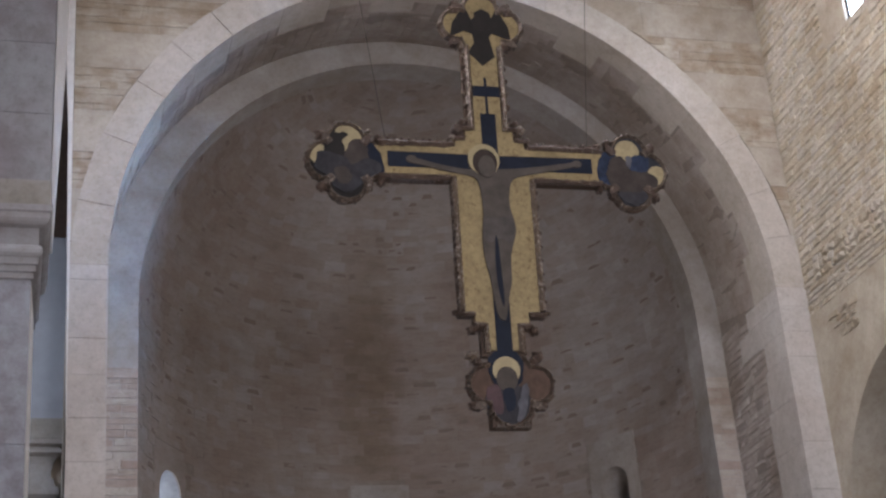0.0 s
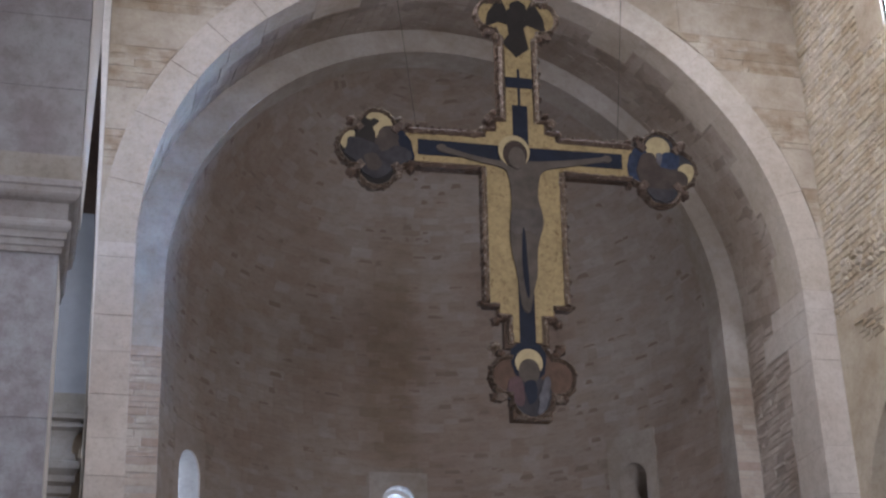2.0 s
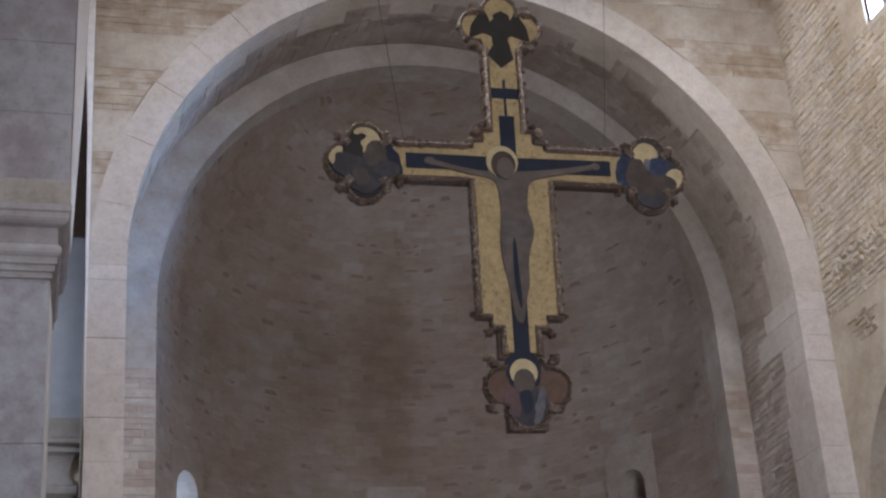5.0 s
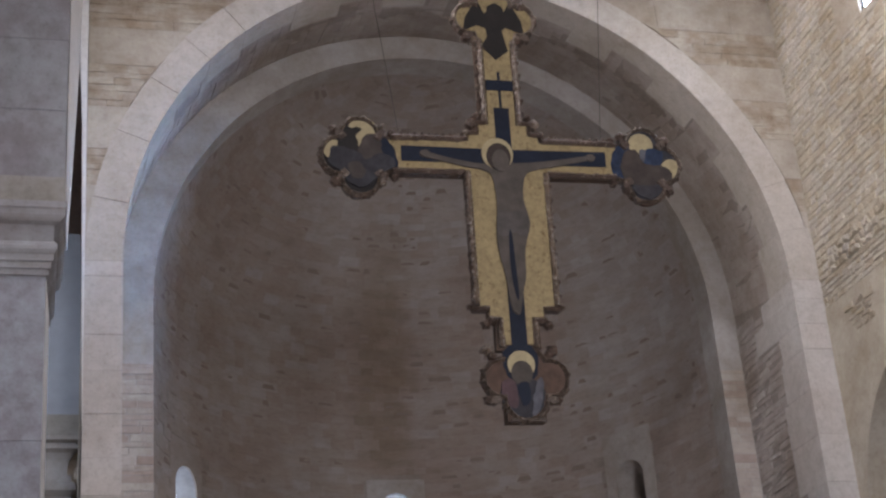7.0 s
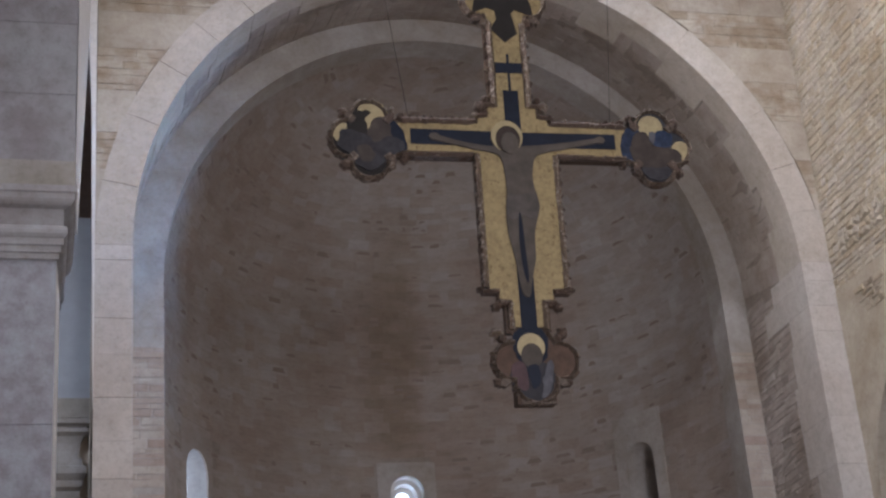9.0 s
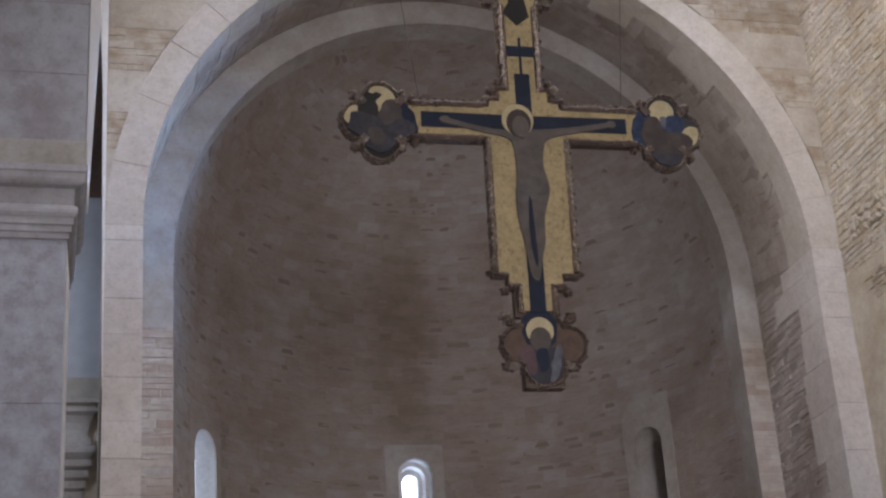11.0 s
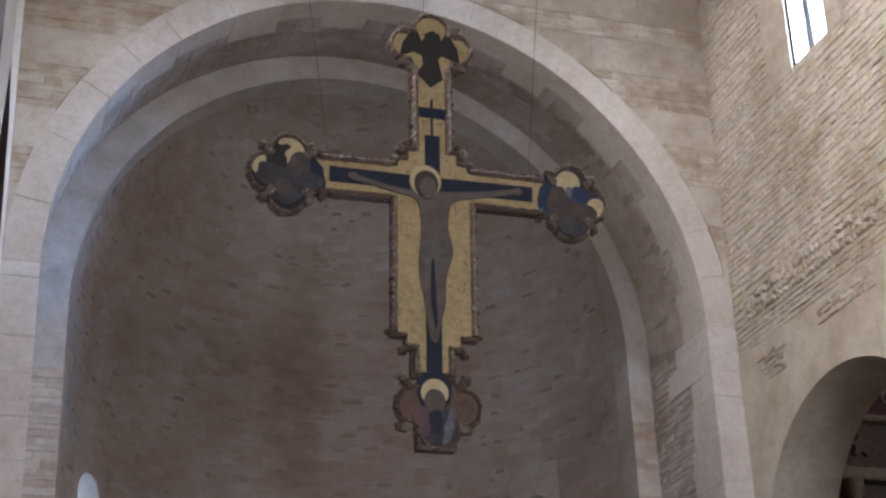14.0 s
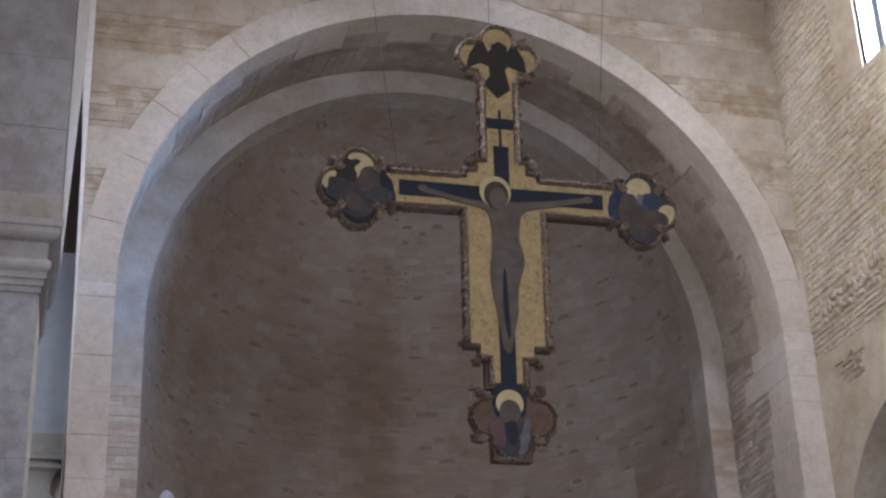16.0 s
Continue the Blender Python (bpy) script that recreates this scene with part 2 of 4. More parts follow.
def part(name, mesh, parent, label="", kind=""):
    ob = new(name, mesh)
    ob.parent = parent
    return tagged(ob, label, kind=kind)


def structure(name, mesh, label, category):
    return tagged(new(name, mesh), label, category, kind="structure")


def prism(name, outline, y0, y1, material, bevel=0.0, axis="y"):
    """An outline in (x, z) pushed from y0 to y1 (or in (y, z) along x)."""
    bm = bmesh.new()
    put = (lambda a, b, c: (a, c, b)) if axis == "y" else (lambda a, b, c: (c, a, b))
    f = bm.faces.new([bm.verts.new(put(a, b, y0)) for a, b in outline])
    ext = bmesh.ops.extrude_face_region(bm, geom=[f])
    vs = [g for g in ext["geom"] if isinstance(g, bmesh.types.BMVert)]
    for v in vs:
        if axis == "y":
            v.co.y = y1
        else:
            v.co.x = y1
    bmesh.ops.recalc_face_normals(bm, faces=bm.faces)
    if bevel:
        bmesh.ops.bevel(bm, geom=list(bm.edges), offset=bevel, segments=2, affect="EDGES", clamp_overlap=True)
    me = bpy.data.meshes.new(name)
    bm.to_mesh(me)
    bm.free()
    me.materials.append(material)
    return me


def box(name, x0, x1, y0, y1, z0, z1, material, bevel=0.0):
    return prism(name, [(x0, z0), (x1, z0), (x1, z1), (x0, z1)], y0, y1, material, bevel)


def rect(a, b, c, d):
    return [(a, b), (c, b), (c, d), (a, d)]


def disc(cx, cz, rx, rz=None, n=22):
    rz = rz or rx
    return [(cx + rx * math.cos(2 * math.pi * i / n), cz + rz * math.sin(2 * math.pi * i / n)) for i in range(n)]


def lathe(name, cx, cy, profile, material, n=16):
    vs = [(cx + r * math.cos(2 * math.pi * i / n), cy + r * math.sin(2 * math.pi * i / n), z) for r, z in profile for i in range(n)]
    fs = [(k * n + i, k * n + (i + 1) % n, (k + 1) * n + (i + 1) % n, (k + 1) * n + i) for k in range(len(profile) - 1) for i in range(n)]
    return mesh_from(name, vs, fs, material, smooth=True)


rng = random.Random(7)


def piece(quad, out, high=0.018, edge=0.008, jitter=0.004, deep=0.02):
    """One dressed stone on four corners: sides, chamfered arris and face. Returns vertices and faces."""
    quad = [Vector(q) for q in quad]
    mid = sum(quad, Vector()) / 4
    out = Vector(out)
    vs = []
    js = [Vector((rng.uniform(-1, 1), rng.uniform(-1, 1), rng.uniform(-1, 1))) * jitter for _ in range(4)]
    for level, shrink in ((-deep, 0.0), (high - edge, 0.0), (high, edge)):
        for q, j in zip(quad, js):
            d = mid - q
            vs.append(q + j + out * level + (d.normalized() * min(shrink * 1.4, d.length * 0.4) if d.length else d))
    fs = [(8, 9, 10, 11)]
    for a in (0, 4):
        for i in range(4):
            k = (i + 1) % 4
            fs.append((a + i, a + k, a + 4 + k, a + 4 + i))
    n = (quad[1] - quad[0]).cross(quad[3] - quad[0])
    if n.dot(out) < 0:
        fs = [tuple(reversed(f)) for f in fs]
    return vs, fs


class Courses:
    """Gathers stones: some become objects of their own, the rest one joined mesh."""

    def __init__(self, limit=300):
        self.single, self.v, self.f, self.limit = [], [], [], limit

    def add(self, quad, out, near=False, **kw):
        vs, fs = piece(quad, out, **kw)
        if near and len(self.single) < self.limit:
            self.single.append((vs, fs))
        else:
            b = len(self.v)
            self.v += vs
            self.f += [tuple(b + i for i in f) for f in fs]

    def build(self, parent, one, many, name="stone", rest="stone_courses"):
        for vs, fs in self.single:
            part(name, mesh_from(name, vs, fs, one), parent)
        if self.v:
            part(rest, mesh_from(rest, self.v, self.f, many), parent, kind="stuff")


def arc(cx, cz, r, a0, a1, n):
    return [(cx + r * math.cos(radians(a0 + (a1 - a0) * i / n)), cz + r * math.sin(radians(a0 + (a1 - a0) * i / n))) for i in range(n + 1)]


# ---- triumphal arch wall ----
BACK = Y0 + 0.02                                   # mortar face behind the dressed stones
# split at the crown so that each half is a simple outline
left_half = [(XL, 0.0), (XC - R0 - 0.01, 0.0)] + arc(XC, SPRING + RISE, R0 + 0.03, 180, 90, 32) + [(XC, TOP), (XL, TOP)]
right_half = [(XC, TOP)] + arc(XC, SPRING + RISE, R0 + 0.03, 90, 0, 32) + [(XC + R0 + 0.01, 0.0), (XR + 0.3, 0.0), (XR + 0.3, TOP)]
arch_wall = structure("wall_apse_arch", prism("wall_apse_arch", left_half, BACK, YB - 0.01, m_mortar), "pale limestone wall with a tall round triumphal arch", "wall")
part("wall_half", prism("wall_half", right_half, BACK, YB - 0.01, m_mortar), arch_wall)


def radial(a, r):
    return XC + r * math.cos(a), SPRING + r * math.sin(a)


def block(mesh_name, poly, y0, y1, material):
    return prism(mesh_name, poly, y0, y1, material, bevel=0.003)


# voussoirs, with toothed depth under the arch
teeth = []
joints = [0.0]
while joints[-1] < 180:
    joints.append(joints[-1] + rng.uniform(8.5, 12.5))
joints = [j * 180 / joints[-1] for j in joints]
for i in range(len(joints) - 1):
    a0, a1 = joints[i] + 0.015, joints[i + 1] - 0.015
    deep = 0.34 if i % 2 else 0.56
    deep += rng.uniform(-0.06, 0.06)
    ro = R0 + RING + rng.uniform(-0.015, 0.03)
    poly = arc(XC, SPRING, R0, a0, a1, 4) + arc(XC, SPRING, ro, a1, a0, 4)
    teeth.append((joints[i], joints[i + 1], deep))
    part("voussoir", block("voussoir", poly, Y0 - 0.004 - rng.uniform(0, 0.006), Y0 + deep, m_ring), arch_wall)
# pier blocks below the springing
LEFT_JOINTS = (SPRING, 7.654, 7.062, 6.703, 6.285, 5.871, 5.518, 5.182, 4.7, 4.2, 3.7, 3.2, 2.6, 2.0, 1.4, 0.7, 0.0)
RIGHT_JOINTS = (SPRING, 7.593, 7.308, 7.027, 6.583, 6.1, 5.6, 5.1, 4.6, 4.1, 3.5, 2.9, 2.3, 1.6, 0.8, 0.0)
pier_teeth = []
for js, xa, xb in ((LEFT_JOINTS, XL, XC - R0), (RIGHT_JOINTS, XC + R0, XR + 0.014)):
    for i, (zt, zb) in enumerate(zip(js, js[1:])):
        deep = rng.uniform(0.62, 1.05) if xa != XL and zb > 7.2 else rng.uniform(0.30, 0.66)
        pier_teeth.append((zb, zt, -1 if xa == XL else 1, deep))
        part("pier_block", block("pier_block", [(xa, zb + 0.001), (xb, zb + 0.001), (xb, zt - 0.001), (xa, zt - 0.001)], Y0 - 0.004 - rng.uniform(0, 0.006), Y0 + deep, m_pier), arch_wall)

# bands of large ashlar and of thin stones above the ring
BANDS = [(7.82, "thin"), (8.05, "big"), (8.62, "thin"), (9.02, "big"), (9.50, "thin"), (9.98, "big"), (10.42, "thin"), (10.85, "big"), (11.30, "thin"), (11.55, "big"), (12.0, "thin"), (12.25, "big"), (12.8, "thin"), (13.1, "big"), (13.7, "thin"), (TOP, None)]
thin, big = Courses(300), Courses(200)
RX = R0 + RING + 0.012


def reach(z):
    """Half width of the ring's outline at the height z."""
    d = RX * RX - max(0.0, z - SPRING) ** 2
    return math.sqrt(d) if d > 0 else 0.0


def course(store, z0, z1, side, lo, hi, near, **kw):
    w0, w1 = reach(z0), reach(z1)
    if side < 0:
        a0, a1, b0, b1 = XL, XL, XC - w0, XC - w1
    else:
        a0, a1, b0, b1 = XC + w0, XC + w1, XR + 0.016, XR + 0.016
    if max(b0 - a0, b1 - a1) < 0.04:
        return
    x = min(a0, a1)
    end = max(b0, b1)
    first = True
    while x < end - 0.02:
        nx = x + rng.uniform(lo, hi)
        if end - nx < lo * 0.5:
            nx = end
        q0, q1 = max(a0, min(x, b0)), max(a0, min(nx, b0))
        t0, t1 = max(a1, min(x, b1)), max(a1, min(nx, b1))
        if max(q1 - q0, t1 - t0) > 0.03:
            g = 0.0009
            store.add([(q0 + g, Y0 + 0.02, z0 + g), (q1 - g, Y0 + 0.02, z0 + g), (t1 - g, Y0 + 0.02, z1 - g), (t0 + g, Y0 + 0.02, z1 - g)], (0, -1, 0), near=near, **kw)
        x = nx


for (z0, kind), (z1, _) in zip(BANDS, BANDS[1:]):
    for side in (-1, 1):
        if kind == "big":
            course(big, z0, z1, side, 0.7, 1.3, True, high=0.02, edge=0.003, jitter=0.001)
        else:
            n = max(2, round((z1 - z0) / 0.085))
            zz = [z0 + (z1 - z0) * (i + (rng.uniform(-0.2, 0.2) if 0 < i < n else 0)) / n for i in range(n + 1)]
            for a, b in zip(zz, zz[1:]):
                course(thin, a, b, side, 0.16, 0.55, z0 < 11.5, high=rng.uniform(0.016, 0.020), edge=0.003, jitter=0.0035)
thin.build(arch_wall, m_rubble, m_rubble_i)
big.build(arch_wall, m_ashlar, m_ashlar, name="ashlar_block", rest="ashlar_rest")

# underside of the arch and the two jambs: courses of small brown stone
def lift(y):
    """The underside climbs a little towards the back."""
    return max(0.0, RISE * (y - Y0 - 0.62) / (YB - Y0 - 0.62))


under = [(XC + R0 + 0.007, 0.0)] + arc(XC, SPRING, R0 + 0.007, 0, 180, 72) + [(XC - R0 - 0.007, 0.0)]
nu = len(under)
sv = [(x, y, z + (lift(y) if z else 0)) for y in (Y0 + 0.2, Y0 + 0.62, YB) for x, z in under]
sf = [(r * nu + i, r * nu + i + 1, (r + 1) * nu + i + 1, (r + 1) * nu + i) for r in (0, 1) for i in range(nu - 1)]
soffit = structure("wall_arch_soffit", mesh_from("wall_arch_soffit", sv, sf, m_mortar_dark), "brown stone underside and jambs of the arch", "wall")
sof = Courses(300)
n_arc = 104
for i in range(n_arc):
    a0, a1 = math.pi * i / n_arc, math.pi * (i + 1) / n_arc
    am = math.degrees((a0 + a1) / 2)
    y = Y0 + next((d for p, q, d in teeth if p <= am <= q), 0.5)
    out = Vector((-math.cos((a0 + a1) / 2), 0, -math.sin((a0 + a1) / 2)))
    while y < YB - 0.02:
        ny = min(y + rng.uniform(0.18, 0.45), YB)
        p, q = radial(a0 + 0.0002, R0 + 0.006), radial(a1 - 0.0002, R0 + 0.006)
        sof.add([(p[0], y + 0.003, p[1] + lift(y)), (p[0], ny - 0.003, p[1] + lift(ny)), (q[0], ny - 0.003, q[1] + lift(ny)), (q[0], y + 0.003, q[1] + lift(y))], out, near=25 < i < 80, high=rng.uniform(0.001, 0.007), edge=0.002, jitter=0.003)
        y = ny
z = 4.6
while z < SPRING - 0.04:
    nz = min(z + rng.uniform(0.05, 0.085), SPRING)
    for sx in (-1, 1):
        y = Y0 + next((d for zb, zt, side, d in pier_teeth if side == sx and zb <= (z + nz) / 2 <= zt), 0.5)
        while y < YB - 0.02:
            ny = min(y + (rng.uniform(0.12, 0.38) if sx > 0 else rng.uniform(0.15, 0.42)), YB)
            x = XC + sx * (R0 + 0.007)
            sof.add([(x, y + 0.001, z + 0.002), (x, ny - 0.001, z + 0.002), (x, ny - 0.001, nz - 0.001), (x, y + 0.001, nz - 0.001)], (-sx, 0, 0), high=rng.uniform(0.001, 0.009) if sx > 0 else rng.uniform(0.001, 0.009), edge=0.005, jitter=0.008)
            y = ny
    z = nz
sof.build(soffit, m_soffit, m_soffit_i)

# ---- set-back inner arch ----
YE = YB + 0.38
ring_out = [(XC + R0 + 0.05, 0.0)] + arc(XC, SPRING + RISE, R0 + 0.05, 0, 180, 48) + [(XC - R0 - 0.05, 0.0)]
ring_in = [(XI + RB, 0.0)] + arc(XI, SPRING + RISE + 0.05, RB, 0, 180, 48) + [(XI - RB, 0.0)]
nv = len(ring_out)
vv = [(x, y, z) for y in (YB, YE) for p in (ring_out, ring_in) for x, z in p]
ff = []
for i in range(nv - 1):
    ff += [(i, i + 1, nv + i + 1, nv + i), (nv + i, nv + i + 1, 3 * nv + i + 1, 3 * nv + i)]
inner_arch = structure("wall_inner_arch", mesh_from("wall_inner_arch", vv, ff, m_inner), "smooth grey-brown inner arch set back before the apse", "wall")
bm = bmesh.new()
bm.from_mesh(inner_arch.data)
bmesh.ops.recalc_face_normals(bm, faces=bm.faces)
bm.to_mesh(inner_arch.data)
bm.free()
strip = Courses(250)
z = 4.6
while z < 7.3:
    nz = z + rng.uniform(0.045, 0.11)
    for sx in (-1, 1):
        a, b = sorted((XI + sx * RB, XC + sx * R0))
        cut = a + (b - a) * rng.uniform(0.3, 0.7)
        for p, q in ((a, cut), (cut, b)) if rng.random() < 0.6 else ((a, b),):
            strip.add([(p + 0.003, YB, z + 0.003), (q - 0.003, YB, z + 0.003), (q - 0.003, YB, nz - 0.003), (p + 0.003, YB, nz - 0.003)], (0, -1, 0), near=True, high=rng.uniform(0.002, 0.008) if sx < 0 else rng.uniform(0.002, 0.0035), edge=0.004 if sx < 0 else 0.0015, jitter=0.006 if sx < 0 else 0.001)
    z = nz
m_strip = stone("strip_stone", [(0.42, 0.365, 0.32), (0.46, 0.42, 0.38), (0.37, 0.30, 0.26), (0.44, 0.395, 0.355)], bump=0.5)
strip.build(inner_arch, m_strip, m_strip)

# ---- apse: half cylinder with a half dome, three slit windows ----
YA = YB + 0.20
APR = RB + 0.01
DOME = SPRING + RISE + 0.05                      # springing of the half dome
WINDOWS = [(-57.4, 0.26, 6.79, "side"), (1.7, 0.215, 6.86, "middle"), (58.0, 0.20, 6.83, "side")]
PANEL = {0: (0.38, 7.08), 1: (0.37, 7.03), 2: (0.36, 7.20)}


def on_apse(deg, z, r=APR):
    a = radians(deg)
    if z <= DOME:
        return Vector((XI + r * math.sin(a), YA + r * math.cos(a), z))
    e = (z - DOME) / APR                       # arc length past the springing, as an angle
    return Vector((XI + r * math.cos(e) * math.sin(a), YA + r * math.cos(e) * math.cos(a), DOME + r * math.sin(e)))


def in_panel(deg, z, grow=0.0):
    for k, (w, _, _, _) in enumerate(WINDOWS):
        half, top = PANEL[k]
        if abs(deg - w) < math.degrees(half / APR) + grow and 4.9 - grow * 0.05 < z < top + grow * 0.05:
            return True
    return False


degs = [-90 + 2 * i for i in range(91)]
hs = [0.0, 4.9] + [4.9 + 0.1 * i for i in range(1, 30)] + [DOME + APR * math.pi / 2 * i / 40 for i in range(41)]
hs = sorted(set(round(h, 4) for h in hs))
av, af, idx = [], [], {}
for i, d in enumerate(degs):
    for j, h in enumerate(hs):
        idx[i, j] = len(av)
        av.append(on_apse(d, h, APR + 0.004))
for i in range(len(degs) - 1):
    for j in range(len(hs) - 1):
        dm, hm = (degs[i] + degs[i + 1]) / 2, (hs[j] + hs[j + 1]) / 2
        if not in_panel(dm, hm, -1.6):
            af.append((idx[i, j], idx[i, j + 1], idx[i + 1, j + 1], idx[i + 1, j]))
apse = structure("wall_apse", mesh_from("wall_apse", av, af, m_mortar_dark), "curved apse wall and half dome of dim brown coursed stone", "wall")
ap, holes = Courses(300), Courses(0)
h = 5.6
while h < DOME + APR * 1.5:
    nh = h + rng.uniform(0.055, 0.15)
    e = max(0.0, (h - DOME) / APR)
    shrink = max(0.15, math.cos(e))
    d = -90 + rng.uniform(0, 6)
    while d < 90:
        step = math.degrees(rng.uniform(0.10, 0.32) / (APR * shrink))
        nd = min(d + step, 90)
        dm, hm = (d + nd) / 2, (h + nh) / 2
        if not in_panel(dm, hm, 0.2):
            quad = [on_apse(d, h), on_apse(nd, h), on_apse(nd, nh), on_apse(d, nh)]
            c = on_apse(dm, hm)
            out = (Vector((XI, YA, DOME if h > DOME else c.z)) - c).normalized()
            ap.add(quad, out, near=7.0 < h < 8.4 and -45 < d < 60, high=rng.uniform(0.0, 0.003), edge=0.001, jitter=0.0012, deep=0.003)
            if rng.random() < 0.15:
                w = math.degrees(rng.uniform(0.035, 0.115) / (APR * shrink))
                t = rng.uniform(0.009, 0.032)
                holes.add([on_apse(dm - w, hm - t), on_apse(dm + w, hm - t), on_apse(dm + w * rng.uniform(0.4, 0.9), hm + t), on_apse(dm - w * rng.uniform(0.5, 1.0), hm + t)], out, high=0.0045, edge=0.002, deep=0.004, jitter=0.004)
        d = nd
    h = nh
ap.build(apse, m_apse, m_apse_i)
holes.build(apse, m_hole, m_hole, rest="dark_gaps")


def arch_shape(half, top, bottom, n=14):
    return [(-half, bottom)] + arc(0, top - half, half, 180, 0, n) + [(half, bottom)]


def apse_window(k, deg, half, top, style):
    win = thing("window_%d" % (k + 1), "blocked narrow round-headed window with a dim stone reveal" if k == 2 else "narrow round-headed window in a deep pale reveal, bright outside", "window", "apse windows", "structure")
    a = radians(deg)
    win.matrix_world = Matrix.Translation((XI + APR * math.sin(a), YA + APR * math.cos(a), 0)) @ Matrix.Rotation(-a, 4, "Z")
    ph, pt = PANEL[k]
    # surround slab with its round-headed hole, in two halves
    hole = arch_shape(half, top, 4.9)
    m = len(hole) // 2
    crown = (0.0, top)
    outer_l = [(-ph, 4.8), (-half, 4.8)] + hole[1:m] + [crown, (0.0, pt), (-ph, pt)]
    outer_r = [(0.0, pt), crown] + hole[m + 1:-1] + [(half, 4.8), (ph, 4.8), (ph, pt)]
    for poly in (outer_l, outer_r):
        part("surround_slab", prism("surround_slab", poly, -0.02 if k == 0 else -0.035, 0.06, m_apse if k == 0 else m_inner), win, "smooth pale stone surround")
    # stepped or splayed reveal
    if style == "middle":
        rims = [(half, top, 0.0), (half, top, 0.16), (half - 0.055, top - 0.055, 0.16), (half - 0.055, top - 0.055, 0.34), (half - 0.12, top - 0.12, 0.34), (half - 0.13, top - 0.13, 0.62)]
    else:
        rims = [(half, top, 0.0), (half * 0.97, top - 0.01, 0.07), (half * 0.78, top - 0.06, 0.22)] if k == 0 else [(half, top, 0.0), (half * 0.9, top - 0.03, 0.1), (half * 0.42, top - 0.20, 0.62)]
    vs, fs = [], []
    for hh, tt, y in rims:
        vs += [(x, y, z) for x, z in arch_shape(hh, tt, 4.9)]
    c = len(hole)
    for r in range(len(rims) - 1):
        for i in range(c - 1):
            fs.append((r * c + i, (r + 1) * c + i, (r + 1) * c + i + 1, r * c + i + 1))
        fs.append((r * c + c - 1, (r + 1) * c + c - 1, (r + 1) * c, r * c))
    part("reveal", mesh_from("reveal", vs, fs, m_inner if k == 2 else m_plaster if k else m_reveal), win, "pale plastered reveal")
    hh, tt, y = rims[-1]
    part("pane", prism("pane", arch_shape(hh + 0.01, tt + 0.01, 4.89), y + 0.005, y + 0.02, m_tan if k == 2 else m_sky if k else m_sky_side), win, "blocked stone infill" if k == 2 else "overexposed daylight pane")


for k, (deg, half, top, style) in enumerate(WINDOWS):
    apse_window(k, deg, half, top, style)

# ---- right-hand wall: arcade arch below, slit window above ----
AY, AZ, AR = 12.2, 5.07, 1.65                      # side arch: axis, springing, radius
WY0, WY1, WZ = 11.50, 12.20, 10.05                 # high window: jambs and sill
XT = XR + 0.75
right_wall = structure("wall_right", prism("wall_right", [(YW, 0.0), (AY - AR - 0.1, 0.0)] + arc(AY, AZ, AR + 0.1, 180, 90, 24) + [(AY, WZ), (WY0, WZ), (WY0, TOP - 1.6), (WY0, TOP), (YW, TOP)], XR + 0.02, XT, m_mortar, axis="x"), "right-hand wall of small yellowish limestone courses", "wall")
part("wall_end", prism("wall_end", [(AY, WZ)] + arc(AY, AZ, AR + 0.1, 90, 0, 24) + [(AY + AR + 0.1, 0.0), (YB, 0.0), (YB, TOP), (WY1, TOP), (WY1, WZ)], XR + 0.02, XT, m_mortar, axis="x"), right_wall)
part("wall_over_window", prism("wall_over_window", [(WY0, 12.9), (WY1, 12.9), (WY1, TOP), (WY0, TOP)], XR + 0.02, XT, m_mortar, axis="x"), right_wall)
right, rash = Courses(300), Courses(120)
z = 7.47
while z < 13.9:
    nz = z + rng.uniform(0.05, 0.10)
    rough_course = 7.76 < z < 7.98
    if z < 7.76 < nz:
        nz = 7.77
    y = 7.0 - rng.uniform(0, 0.2)
    while y < Y0 - 0.02:
        ny = min(y + (rng.uniform(0.06, 0.13) if rough_course else rng.uniform(0.06, 0.22)), Y0)
        if ny > Y0 - 0.07:
            ny = Y0
        ym = (y + ny) / 2
        # bed joints stand open in stretches, more so low on the wall
        worn_bed = noise.noise(Vector((ym * 0.9, z * 5.0, 3.0))) + 0.25 * max(0.0, 9.2 - z)
        bed = rng.uniform(0.010, 0.017) if worn_bed > 0.42 else rng.uniform(0.001, 0.004)
        if not (WY0 - 0.30 < ym < WY1 + 0.52 and WZ - 0.06 < z < 12.95):
            lump = rough_course and y < 13.62
            hi = rng.uniform(0.025, 0.06) if lump else rng.uniform(0.014, 0.023)
            g = 0.0012
            right.add([(XR + 0.02, y + g, z + bed), (XR + 0.02, ny - g, z + bed), (XR + 0.02, ny - g, nz - g), (XR + 0.02, y + g, nz - g)], (-1, 0, 0), near=y > 11.4 and z < 9.6, high=hi, edge=0.024 if lump else 0.009, jitter=0.012 if lump else 0.006)
        y = ny
    z = nz
